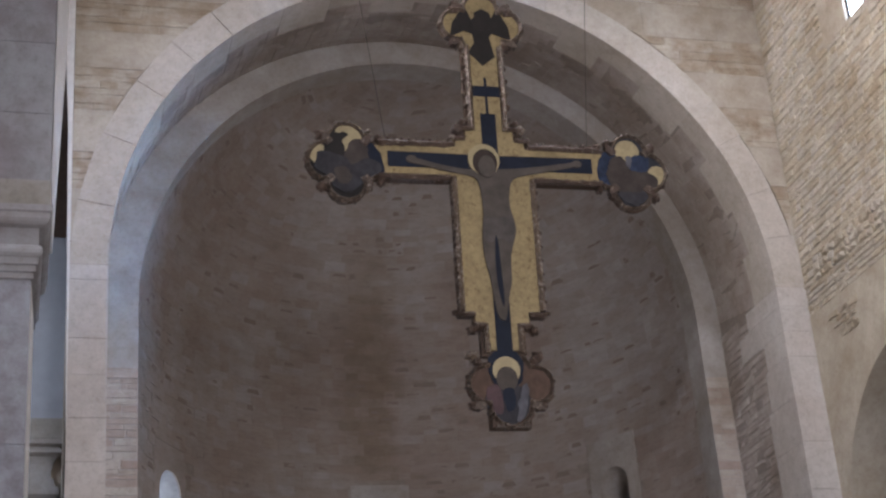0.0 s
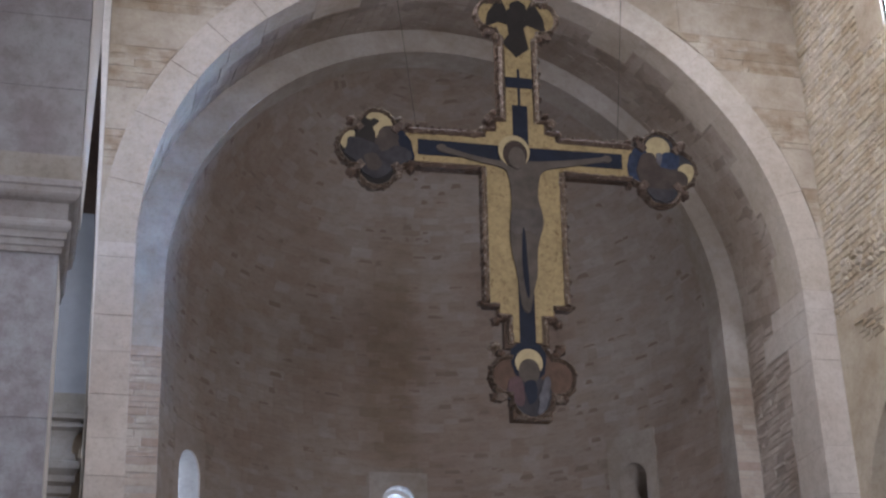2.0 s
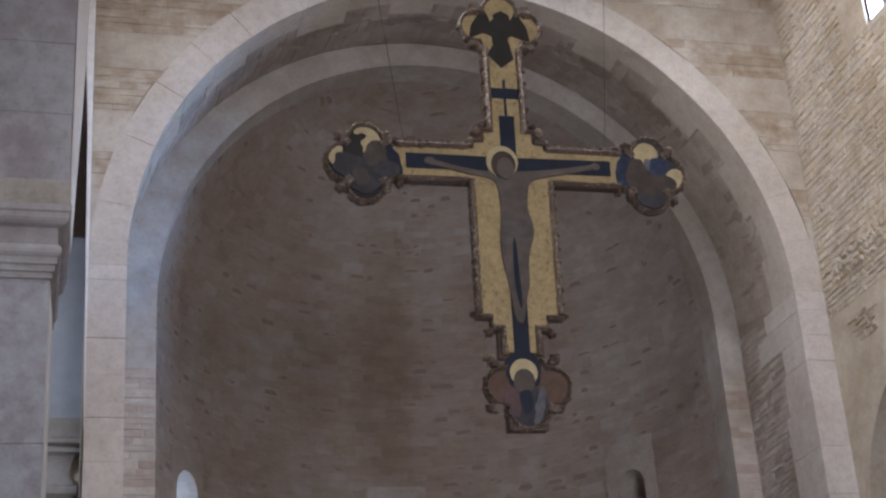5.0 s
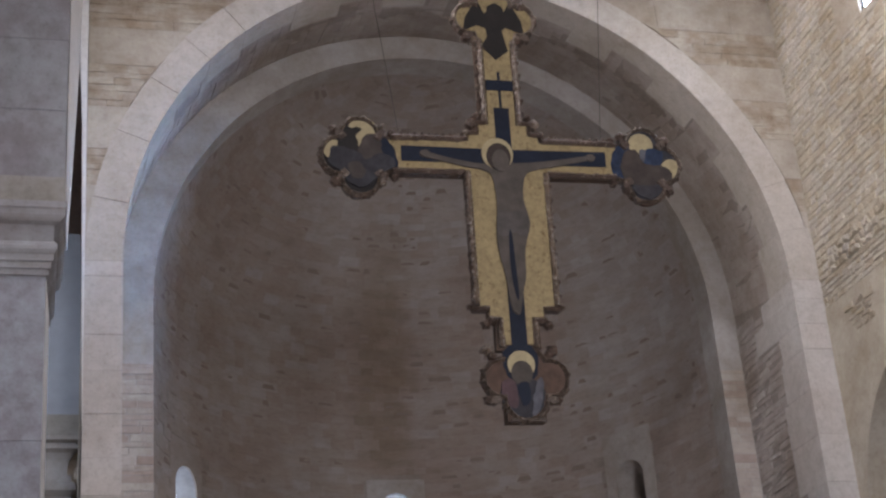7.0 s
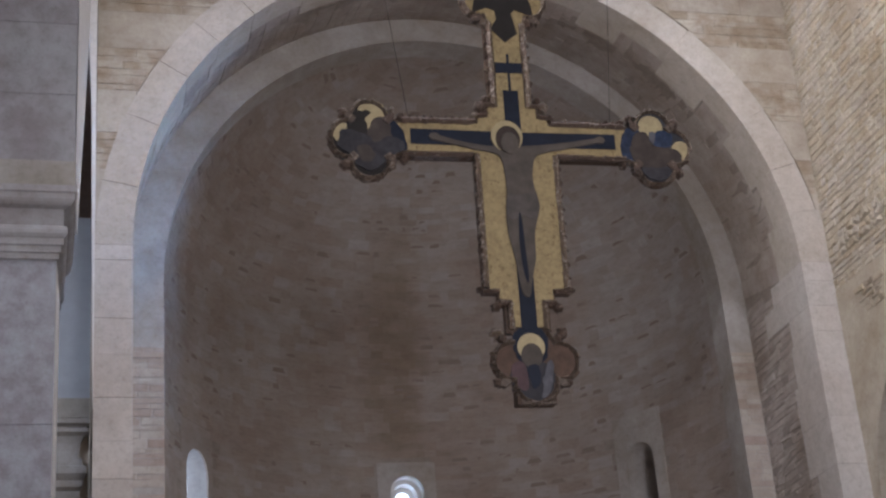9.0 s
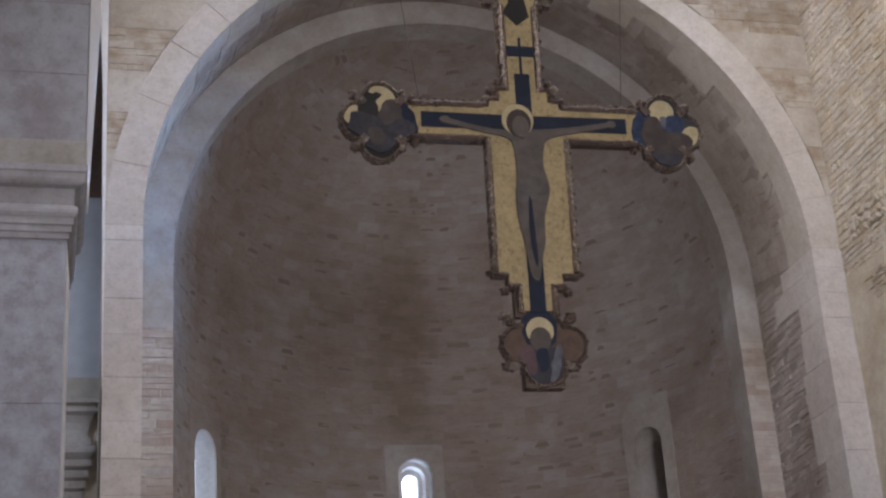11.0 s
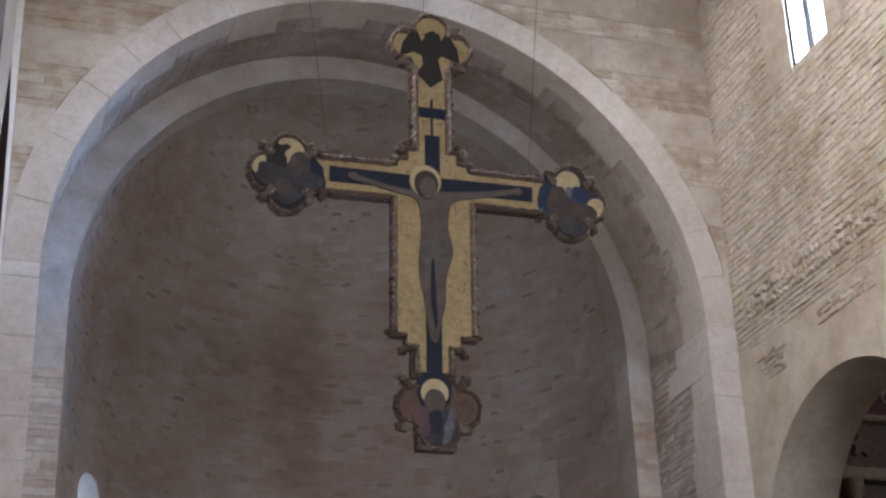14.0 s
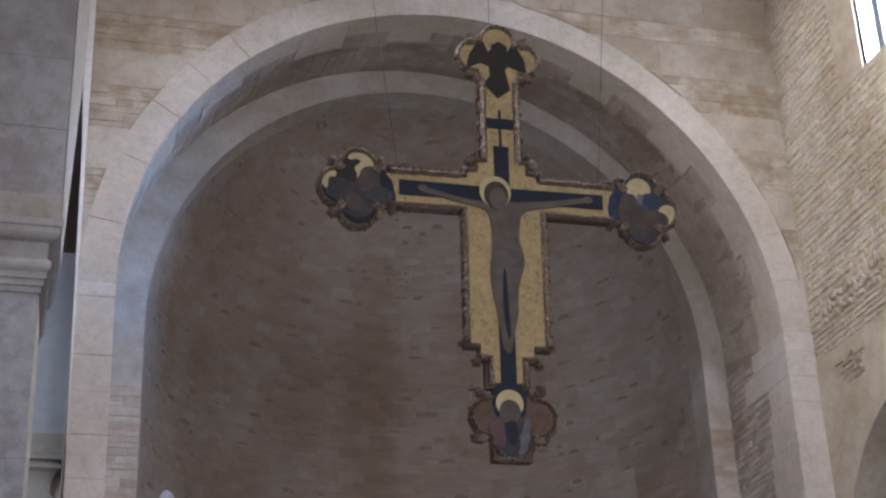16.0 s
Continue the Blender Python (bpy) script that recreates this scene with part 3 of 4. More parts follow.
# smooth dressed field round the side arch, with two worn patches of small stones
field_far = [(AY, 7.47)] + arc(AY, AZ, AR + 0.285, 90, 0, 20) + [(Y0 - 0.01, AZ), (Y0 - 0.01, 7.47)]
field_near = [(7.0, 7.47), (7.0, AZ)] + arc(AY, AZ, AR + 0.285, 180, 90, 20) + [(AY, 7.47)]
for outline in (field_far, field_near):
    part("dressed_field", prism("dressed_field", outline, XR, XR + 0.03, m_field, axis="x"), right_wall, "smooth worn limestone facing")
for ya, yb, za, zb in ((13.0, 13.45, 7.02, 7.30), (11.3, 12.3, 7.22, 7.40)):
    z = za
    while z < zb:
        nz = z + rng.uniform(0.05, 0.08)
        y = ya + rng.uniform(0, 0.12)
        while y < yb:
            ny = y + rng.uniform(0.08, 0.22)
            rash.add([(XR, y, z), (XR, ny - 0.012, z), (XR, ny - 0.012, nz - 0.01), (XR, y, nz - 0.01)], (-1, 0, 0), near=True, high=rng.uniform(0.006, 0.022), edge=0.01, jitter=0.012, deep=0.003)
            y = ny
        z = nz
# smooth ring of the side arch
part("arch_ring", prism("arch_ring", arc(AY, AZ, AR, 0, 180, 72) + arc(AY, AZ, AR + 0.29, 180, 0, 72), XR - 0.002, XT + 0.01, m_field, axis="x"), right_wall, "smooth worn limestone arch")
for sy in (-1, 1):
    for z0, z1 in ((0.0, 1.3), (1.3, 2.4), (2.4, 3.3), (3.3, 4.2), (4.2, 5.066)):
        a, b = sorted((AY + sy * AR, AY + sy * (AR + 0.29)))
        b = min(b, Y0 - 0.012)
        part("jamb_block", prism("jamb_block", [(a, z0 + 0.003), (b, z0 + 0.003), (b, z1 - 0.003), (a, z1 - 0.003)], XR - 0.002, XT + 0.01, m_field, bevel=0.002, axis="x"), right_wall)
right.build(right_wall, m_right, m_right_i)
rash.build(right_wall, m_right, m_right_i)

hw = thing("window_4", "tall narrow clerestory window, glaring white, with iron bars", "window", kind="structure")
surr = [(WY1, WZ - 0.06), (WY1 + 0.5, WZ - 0.06), (WY1 + 0.5, 12.95), (WY1, 12.95)]
part("jamb_stone", prism("jamb_stone", surr, XR - 0.006, XR + 0.1, m_ashlar, bevel=0.006, axis="x"), hw, "smooth dressed jamb")
part("jamb_stone", prism("jamb_stone", [(WY0 - 0.28, WZ - 0.06), (WY0, WZ - 0.06), (WY0, 12.95), (WY0 - 0.28, 12.95)], XR - 0.006, XR + 0.1, m_ashlar, bevel=0.006, axis="x"), hw, "smooth dressed jamb")
part("pane", prism("pane", [(WY0, WZ + 0.01), (WY1, WZ + 0.01), (WY1, 12.9), (WY0, 12.9)], XR + 0.06, XR + 0.08, m_sun, axis="x"), hw, "overexposed daylight pane")
for yy, w in ((11.84, 0.036), (11.90, 0.009)):
    part("bar", prism("bar", [(yy - w, WZ), (yy + w, WZ), (yy + w, 12.9), (yy - w, 12.9)], XR + 0.03, XR + 0.055, m_bar, bevel=0.006, axis="x"), hw, "dark iron bar")

# dim chapel beyond the side arch, with a carved altarpiece
structure("wall_chapel", box("wall_chapel", 14.6, 14.8, 6.0, 17.6, 0.0, 9.6, m_chapel), "dark plastered chapel wall", "wall")
structure("wall_chapel_end", box("wall_chapel_end", XT, 14.6, 17.4, 17.6, 0.0, 9.6, m_chapel), "dark plastered chapel end wall", "wall")
structure("wall_chapel_near", box("wall_chapel_near", XT, 14.6, 6.0, 6.2, 0.0, 9.6, m_chapel), "dark plastered chapel side wall", "wall")
structure("ceiling_chapel", box("ceiling_chapel", XT, 14.8, 6.0, 17.6, 9.6, 9.8, m_chapel), "dark chapel ceiling", "ceiling")
altar = thing("altarpiece", "dark carved wooden altarpiece with tan mouldings", "altarpiece")
AX0, AX1, AF = 10.5, 14.2, 17.0
part("body", box("body", AX0, AX1, AF + 0.15, 17.39, 0.0, 8.9, m_wood, 0.01), altar)
part("entablature", box("entablature", AX0 - 0.1, AX1 + 0.1, AF - 0.05, AF + 0.2, 7.20, 7.36, m_carved, 0.02), altar, "tan carved entablature")
part("cornice", box("cornice", AX0 - 0.08, AX1 + 0.08, AF - 0.02, AF + 0.2, 8.02, 8.10, m_carved, 0.02), altar, "tan upper cornice")
for cx in (10.72, 11.25, 12.9, 13.6):
    part("column", lathe("column", cx, AF + 0.03, [(0.13, 5.0), (0.13, 5.1), (0.095, 5.15), (0.10, 6.2), (0.085, 6.95), (0.12, 7.0), (0.14, 7.2)], m_carved), altar)
for cx, cz, r in ((11.0, 7.62, 0.10), (11.5, 7.70, 0.14), (12.05, 7.64, 0.11), (12.7, 7.7, 0.14), (13.4, 7.64, 0.11)):
    leafy = [(cx + r * (1 + 0.35 * math.sin(5 * a)) * math.cos(a), cz + r * 0.9 * (1 + 0.35 * math.sin(5 * a)) * math.sin(a)) for a in [math.pi * k / 15 for k in range(30)]]
    part("scroll", prism("scroll", leafy, AF + 0.09, AF + 0.16, m_umber), altar, "carved leafy scroll")
part("crest_panel", box("crest_panel", AX0, AX1, AF + 0.03, AF + 0.16, 8.10, 8.62, m_crest, 0.01), altar, "dark red crest panel")
for i in range(9):
    cx = AX0 + 0.25 + 0.40 * i
    ring = disc(cx, 8.36, 0.105, 0.105, 24)
    hole = disc(cx, 8.36, 0.062, 0.062, 24)
    vs = [(x, y, z) for y in (AF + 0.0, AF + 0.035) for loop in (ring, hole) for x, z in loop]
    fs = [(k, (k + 1) % 24, 24 + (k + 1) % 24, 24 + k) for k in range(24)] + [(k, 48 + k, 48 + (k + 1) % 24, (k + 1) % 24) for k in range(24)] + [(24 + k, 24 + (k + 1) % 24, 72 + (k + 1) % 24, 72 + k) for k in range(24)]
    part("crest_ring", mesh_from("crest_ring", vs, fs, m_carved), altar, "pale carved ring")

# ---- pier to the left, with entablature ----
PY = 12.5
pier = thing("pilaster_pier", "grey stone pilaster with a moulded entablature", "pilaster")
for z0, z1 in ((0.0, 1.9), (1.9, 3.9), (3.9, 5.556), (5.556, 6.99)):
    part("shaft_block", box("shaft_block", -0.78, 0.045, PY, Y0 - 0.05, z0 + 0.0008, z1 - 0.0008, m_shaft, 0.004), pier)
PROFILE = [(0.045, 6.99), (0.064, 6.995), (0.064, 7.045), (0.082, 7.05), (0.082, 7.105), (0.100, 7.112), (0.100, 7.17), (0.112, 7.18), (0.128, 7.205), (0.132, 7.235), (0.122, 7.268), (0.098, 7.285), (0.098, 7.44), (0.15, 7.455), (0.172, 7.475), (0.185, 7.50), (0.188, 7.55), (0.200, 7.562), (0.200, 7.62), (0.18, 7.625)]


def moulding(name, profile, y_face, y_back, x_far, x_base, material):
    """Sweeps a cornice profile along the front and round the corner to the back."""
    vs, fs = [], []
    for px, pz in profile:
        o = px - x_base
        vs += [(x_far, y_face - o, pz), (px, y_face - o, pz), (px, y_back, pz)]
    for i in range(len(profile) - 1):
        for k in (0, 1):
            fs.append((3 * i + k, 3 * i + k + 1, 3 * i + 3 + k + 1, 3 * i + 3 + k))
    t, b = 3 * (len(profile) - 1), 0
    vs += [(x_far, y_back, profile[-1][1]), (x_far, y_back, profile[0][1])]
    fs += [(t, t + 1, t + 2, len(vs) - 2), (b + 2, b + 1, b, len(vs) - 1)]
    return mesh_from(name, vs, fs, material)


# white strip that paints in the light on the shaft's side
part("lit_edge_strip", mesh_from("lit_edge_strip", [(0.047, PY + 0.01, 0), (0.084, PY + 0.9, 0), (0.084, PY + 0.9, 6.98), (0.047, PY + 0.01, 6.98)], [(0, 1, 2, 3)], m_plaster), pier, "side of the shaft, its light painted white")
part("entablature", moulding("entablature", PROFILE, PY, Y0 - 0.06, -0.78, 0.045, m_cornice), pier, "moulded grey stone cornice")
part("blocking_course", box("blocking_course", -0.78, 0.188, PY - 0.09, Y0 - 0.06, 7.628, 7.885, m_tan, 0.01), pier, "tan stone course above the cornice")
joint_z = (7.89, 8.55, 9.27, 10.1, 11.0, 11.9, 12.8, 13.7, TOP)
for z0, z1 in zip(joint_z, joint_z[1:]):
    part("upper_block", box("upper_block", -0.78, 0.182 + 0.004 * (z0 - 8), PY - 0.05, Y0 - 0.06, z0 + 0.001, z1 - 0.001, m_grey, 0.003), pier)

# white plastered splay beside the pilaster, and the thin edge beside the arch with the slot between
def splay(z0, z1, back0, back1):
    x0, x1 = 0.187 + 0.004 * (z0 - 8), 0.187 + 0.004 * (z1 - 8)
    vs = [(x0, PY - 0.045, z0), (back0, Y0 - 0.03, z0), (x0, Y0 - 0.03, z0), (x1, PY - 0.045, z1), (back1, Y0 - 0.03, z1), (x1, Y0 - 0.03, z1)]
    return mesh_from("trim_plaster_splay", vs, [(2, 1, 0), (3, 4, 5), (0, 1, 4, 3), (1, 2, 5, 4), (2, 0, 3, 5)], m_plaster)


structure("trim_plaster_splay", splay(7.90, 9.94, 0.235, 0.318), "white plastered splay beside the pilaster", "trim")
structure("trim_plaster_splay_upper", splay(9.94, TOP, 0.318, 0.42), "white plastered splay above the slot", "trim")
structure("trim_plaster_edge", prism("trim_plaster_edge", [(0.397, 6.2), (0.402, 6.2), (0.397, 9.94), (0.397, TOP), (0.34, TOP), (0.322, 9.94), (0.352, 9.3)], Y0 - 0.028, Y0 + 0.1, m_plaster), "white plastered edge beside the arch", "trim")

# farther pier with its impost capital
far_pier = thing("impost_pier", "grey plastered pier on a moulded stone impost capital", "pier")
part("upper_face", box("upper_face", -2.0, 0.425, 15.0, 16.2, 6.605, 8.55, m_bluewall, 0.006), far_pier)
CAP = [(0.262, 5.40), (0.275, 5.42), (0.275, 5.50), (0.262, 5.505), (0.295, 5.53), (0.295, 5.60), (0.28, 5.605), (0.318, 5.63), (0.318, 5.70), (0.30, 5.705), (0.345, 5.735), (0.345, 5.80), (0.325, 5.805), (0.378, 5.86), (0.378, 5.93), (0.335, 5.95), (0.335, 6.02), (0.30, 6.03), (0.302, 6.10), (0.318, 6.17), (0.352, 6.235), (0.395, 6.265), (0.395, 6.30), (0.375, 6.305), (0.375, 6.33), (0.425, 6.345), (0.425, 6.39)]
part("capital", moulding("capital", CAP, 15.1, 16.2, -2.0, 0.27, m_cap), far_pier, "stepped stone impost mouldings")
part("abacus", box("abacus", -2.0, 0.43, 14.95, 16.2, 6.392, 6.60, m_tan, 0.008), far_pier)
part("shaft", box("shaft", -2.0, 0.27, 15.1, 16.2, 0.0, 5.40, m_tan, 0.01), far_pier)
# shade in the slot is put into this wall's dark colour
structure("wall_behind_pier", box("wall_behind_pier", -6.2, 1.25, 17.0, 17.2, 0.0, TOP, m_dark), "wall behind the piers, shade painted in dark brown", "wall")

structure("wall_low_behind", box("wall_low_behind", 0.275, 0.72, 15.11, 15.3, 0.0, 6.39, m_tanwall), "tan stone wall behind the impost pier", "wall")

# ---- closing walls, floor and ceiling: unseen, pale to bounce light ----
structure("floor", box("floor", XW - 0.2, 12.4, YW - 0.2, 19.5, -0.2, 0.0, m_floor), "worn stone floor", "floor")
lx0, lx1, ly0, ly1, lz = LAN
ceiling = structure("ceiling", box("ceiling", XW - 0.2, XT, YW - 0.2, ly0, TOP, TOP + 0.2, m_ceil), "unseen plastered ceiling whose open lantern shapes the light", "ceiling")
part("ceiling_panel", box("ceiling_panel", XW - 0.2, XT, ly1, 17.2, TOP, TOP + 0.2, m_ceil), ceiling)
part("ceiling_panel", box("ceiling_panel", XW - 0.2, lx0, ly0, ly1, TOP, TOP + 0.2, m_ceil), ceiling)
part("ceiling_panel", box("ceiling_panel", lx1, XT, ly0, ly1, TOP, TOP + 0.2, m_ceil), ceiling)
# out of view; edges set to cut the overhead light on wall and pier
lantern = structure("wall_lantern", box("wall_lantern", lx0 - 0.2, lx1 + 0.2, ly1, ly1 + 0.2, TOP + 0.2, lz, m_lantern), "unseen stone lantern shaping light over the crossing", "wall")
part("lantern_wall", box("lantern_wall", lx0 - 0.2, lx1 + 0.2, ly0 - 0.2, ly0, TOP + 0.2, lz, m_lantern), lantern)
part("lantern_wall", box("lantern_wall", lx0 - 0.2, lx0, ly0, ly1, TOP + 0.2, lz, m_lantern), lantern)
part("lantern_wall", box("lantern_wall", lx1, lx1 + 0.2, ly0, ly1, TOP + 0.2, lz, m_lantern), lantern)
part("lantern_roof", box("lantern_roof", lx0 - 0.2, lx1 + 0.2, ly0 - 0.2, ly1 + 0.2, lz, lz + 0.2, m_lantern), lantern)
structure("wall_left", box("wall_left", XW - 0.2, XW, YW, 17.0, 0.0, TOP, m_ceil), "unseen pale side wall that bounces light", "wall")
structure("wall_rear", box("wall_rear", XW, XT, YW - 0.2, YW, 0.0, TOP, m_ceil), "unseen pale rear wall that bounces light", "wall")

# ---- hanging painted cross ----
CROSS = Matrix.Translation((3.037, 9.282, 6.59)) @ Matrix(((0.99967, 0.0258, 0, 0), (-0.02581, 0.9972, -0.0699, 0), (0, 0.0699, 0.99755, 0), (0, 0, 0, 1))) @ Matrix.Translation((0.06, 0, 0))
cross = thing("painted_crucifix", "large painted wooden crucifix with gilded panels, hung on wires", "crucifix")
cross.matrix_world = CROSS


def slab(name, poly, y0, y1, material, label="", parent=None, bevel=0.0):
    return part(name, prism(name, poly, y0, y1, material, bevel), parent or cross, label)


def mirror(half):
    return half + [(-x, z) for x, z in reversed(half) if abs(x) > 1e-6]


# wooden back boards
slab("back_board", rect(-0.155, -1.40, 0.155, 0.95), 0.012, 0.07, m_wood, "dark wooden upright")
slab("back_board", rect(-0.86, -0.15, 0.86, 0.132), 0.012, 0.069, m_wood, "dark wooden crossbar")
slab("back_board", [(-0.29, -1.125), (0.305, -1.125), (0.305, -0.13), (-0.29, -0.13)], 0.012, 0.068, m_wood, "dark wooden apron board")
slab("back_board", rect(-0.20, -1.215, 0.20, -1.1), 0.012, 0.055, m_wood)
slab("back_board", rect(-0.21, 0.11, 0.21, 0.235), 0.012, 0.055, m_wood)
# gilded fields
gold = [(0.10, -1.36), (0.10, -1.17), (0.185, -1.17), (0.185, -1.095), (0.268, -1.095), (0.268, -0.112), (0.78, -0.112), (0.84, 0.095), (0.25, 0.108), (0.25, 0.16), (0.172, 0.16), (0.172, 0.24), (0.098, 0.24), (0.098, 0.93)]
slab("gilded_field", [(-0.253 if x == -0.268 else x, z) for x, z in mirror(gold)], -0.008, 0.014, m_gold, "cracked gilded field")
# blue ground of the cross
blue = [(0.055, -1.38), (0.055, -0.058), (0.735, -0.058), (0.735, 0.056), (0.055, 0.05), (0.055, 0.37)]
slab("blue_ground", mirror(blue), -0.013, -0.006, m_blue, "dark blue painted cross ground")
slab("title_bar", rect(-0.098, 0.505, 0.098, 0.585), -0.013, -0.006, m_blue, "dark title tablet with worn writing")
slab("title_stroke", rect(-0.011, 0.36, 0.007, 0.65), -0.015, -0.005, m_blue)


def rail(a, b, width, y0, y1, material, knobs=True):
    """A carved moulding from a to b, its upper edge notched like worn leaf carving."""
    a, b = Vector(a), Vector(b)
    d = (b - a).normalized()
    n = Vector((-d.y, d.x))
    L = (b - a).length
    count = max(2, int(L / 0.028))
    up, low = [], []
    for i in range(count + 1):
        p = a + d * (L * i / count)
        w = width * (rng.uniform(0.65, 1.4) if knobs else 1)
        up.append(p + n * w / 2)
        low.append(p - n * width / 2)
    vs, fs = [], []
    for i in range(count + 1):
        hmid = y0 - rng.uniform(0.0, 0.012)
        for q, y in ((low[i], y1), (low[i], y0), ((low[i] + up[i]) / 2, hmid - 0.012), (up[i], y0), (up[i], y1)):
            vs.append((q.x, y, q.y))
    for i in range(count):
        for k in range(4):
            fs.append((5 * i + k, 5 * i + k + 1, 5 * i + 6 + k, 5 * i + 5 + k))
    fs += [(0, 1, 2, 3, 4), tuple(5 * count + k for k in (4, 3, 2, 1, 0))]
    return mesh_from("frame_moulding", vs, fs, material)


RAILS = []
for s in (-1, 1):
    edge = 0.288 if s > 0 else 0.273
    RAILS += [((s * edge, -1.09), (s * edge, -0.125), 0.036, m_gilt), ((s * 0.205, 0.25), (s * 0.125, 0.25), 0.03, m_frame),
              ((s * 0.125, 0.24), (s * 0.125, 0.90), 0.038, m_gilt), ((s * 0.27, 0.122), (s * 0.80, 0.118), 0.04, m_frame),
              ((s * 0.30, -0.130), (s * 0.80, -0.132), 0.036, m_frame), ((s * 0.305, -1.112), (s * 0.19, -1.112), 0.032, m_frame),
              ((s * 0.20, -1.19), (s * 0.11, -1.19), 0.032, m_frame), ((s * 0.118, -1.18), (s * 0.118, -1.38), 0.034, m_gilt),
              ((s * 0.26, 0.165), (s * 0.185, 0.172), 0.026, m_frame)]
for a, b, w, m in RAILS:
    part("frame_moulding", rail(a, b, w, -0.022, 0.05, m), cross, "worn gilt edge moulding" if m is m_gilt else "dark carved frame moulding")


def leaf(cx, cz, size, turn):
    """A small carved leaf crocket: lobed outline, thick at its middle."""
    pts = []
    for i in range(14):
        a = 2 * math.pi * i / 14
        r = size * (0.62 + 0.38 * abs(math.sin(2.5 * a + turn))) * rng.uniform(0.85, 1.15)
        pts.append((cx + r * math.cos(a + turn), cz + r * math.sin(a + turn)))
    vs = [(x, 0.02, z) for x, z in pts] + [(cx + (x - cx) * 0.75, -0.02, cz + (z - cz) * 0.75) for x, z in pts] + [(cx, -0.04, cz)]
    fs = [(i, (i + 1) % 14, 14 + (i + 1) % 14, 14 + i) for i in range(14)] + [(14 + i, 14 + (i + 1) % 14, 28) for i in range(14)]
    return mesh_from("leaf_crocket", vs, fs, m_gilt if rng.random() < 0.35 else m_frame)


for s in (-1, 1):
    for x, zc, r in ((0.225, 0.25, 0.05), (0.27, 0.17, 0.035), (0.19, 0.30, 0.032), (0.215, -1.22, 0.04), (0.165, -1.20, 0.03), (0.225, -1.40, 0.048), (0.19, -1.44, 0.04), (0.79, 0.15, 0.035), (0.78, -0.175, 0.035), (0.86, 0.19, 0.035), (0.88, -0.22, 0.04), (1.19, -0.22, 0.045), (1.19, 0.16, 0.045), (0.20, 1.19, 0.05), (0.16, 0.90, 0.045), (0.32, -1.10, 0.025), (0.24, -1.74, 0.035), (0.30, 1.06, 0.03)):
        part("leaf_crocket", leaf(s * x, zc, r, rng.uniform(0, 6)), cross, "carved leaf ornament")


def spur(cx, cz, size, turn):
    """A stubby notched block between two lobes of an end panel."""
    c, d = math.cos(turn), math.sin(turn)
    raw = [(-0.6, -0.5), (0.5, -0.55), (0.62, -0.2), (0.95, -0.35), (1.0, 0.3), (0.66, 0.2), (0.5, 0.55), (-0.6, 0.5)]
    return prism("corner_block", [(cx + size * (a * c - b2 * d), cz + size * (a * d + b2 * c)) for a, b2 in raw], -0.03, 0.03, m_rim if rng.random() < 0.6 else m_frame, 0.004)


for x, zc, turn in ((-0.175, 1.205, 2.3), (0.175, 1.205, 0.8), (-1.15, 0.12, 2.35), (-1.14, -0.17, 3.9), (-0.885, -0.17, 5.4), (-0.885, 0.12, 0.9), (1.15, 0.12, 0.8), (1.14, -0.17, 5.5), (0.885, -0.17, 4.0), (0.885, 0.12, 2.3), (-0.19, -1.74, 3.6), (0.19, -1.74, 5.9), (-0.2, 0.93, 3.6), (0.2, 0.93, 5.8)):
    part("corner_block", spur(x, zc, 0.055, turn), cross, "notched carved corner block")
for s in (-1, 1):
    for k in range(9):
        part("leaf_crocket", leaf(s * (0.33 + 0.05 * k), 0.143 + rng.uniform(-0.004, 0.006), rng.uniform(0.014, 0.024), rng.uniform(0, 6)), cross, "carved leaf ornament")
        part("leaf_crocket", leaf(s * (0.305 + rng.uniform(0, 0.006)) + (0.015 if s < 0 else 0), -0.22 - 0.1 * k, rng.uniform(0.013, 0.022), rng.uniform(0, 6)), cross, "carved leaf ornament")
        if k < 6:
            part("leaf_crocket", leaf(s * (0.148 + rng.uniform(0, 0.006)), 0.33 + 0.1 * k, rng.uniform(0.014, 0.022), rng.uniform(0, 6)), cross, "carved leaf ornament")


def lobed(lobes, grow=0.0, n=96):
    """Outline of the union of round lobes, seen from their common middle."""
    mx = sum(c[0] for c in lobes) / len(lobes)
    mz = sum(c[1] for c in lobes) / len(lobes)
    out = []
    for i in range(n):
        a = 2 * math.pi * i / n
        dx, dz = math.cos(a), math.sin(a)
        best = 0.02
        for cx, cz, r in lobes:
            ex, ez = mx - cx, mz - cz
            b = ex * dx + ez * dz
            disc2 = b * b - (ex * ex + ez * ez - (r + grow) ** 2)
            if disc2 > 0:
                best = max(best, -b + math.sqrt(disc2))
        out.append((mx + dx * best, mz + dz * best))
    return out


def smooth(poly, times=2):
    """Rounds a polygon by cutting its corners."""
    for _ in range(times):
        poly = [q for (ax, az), (bx, bz) in zip(poly, poly[1:] + poly[:1]) for q in ((0.75 * ax + 0.25 * bx, 0.75 * az + 0.25 * bz), (0.25 * ax + 0.75 * bx, 0.25 * az + 0.75 * bz))]
    return poly


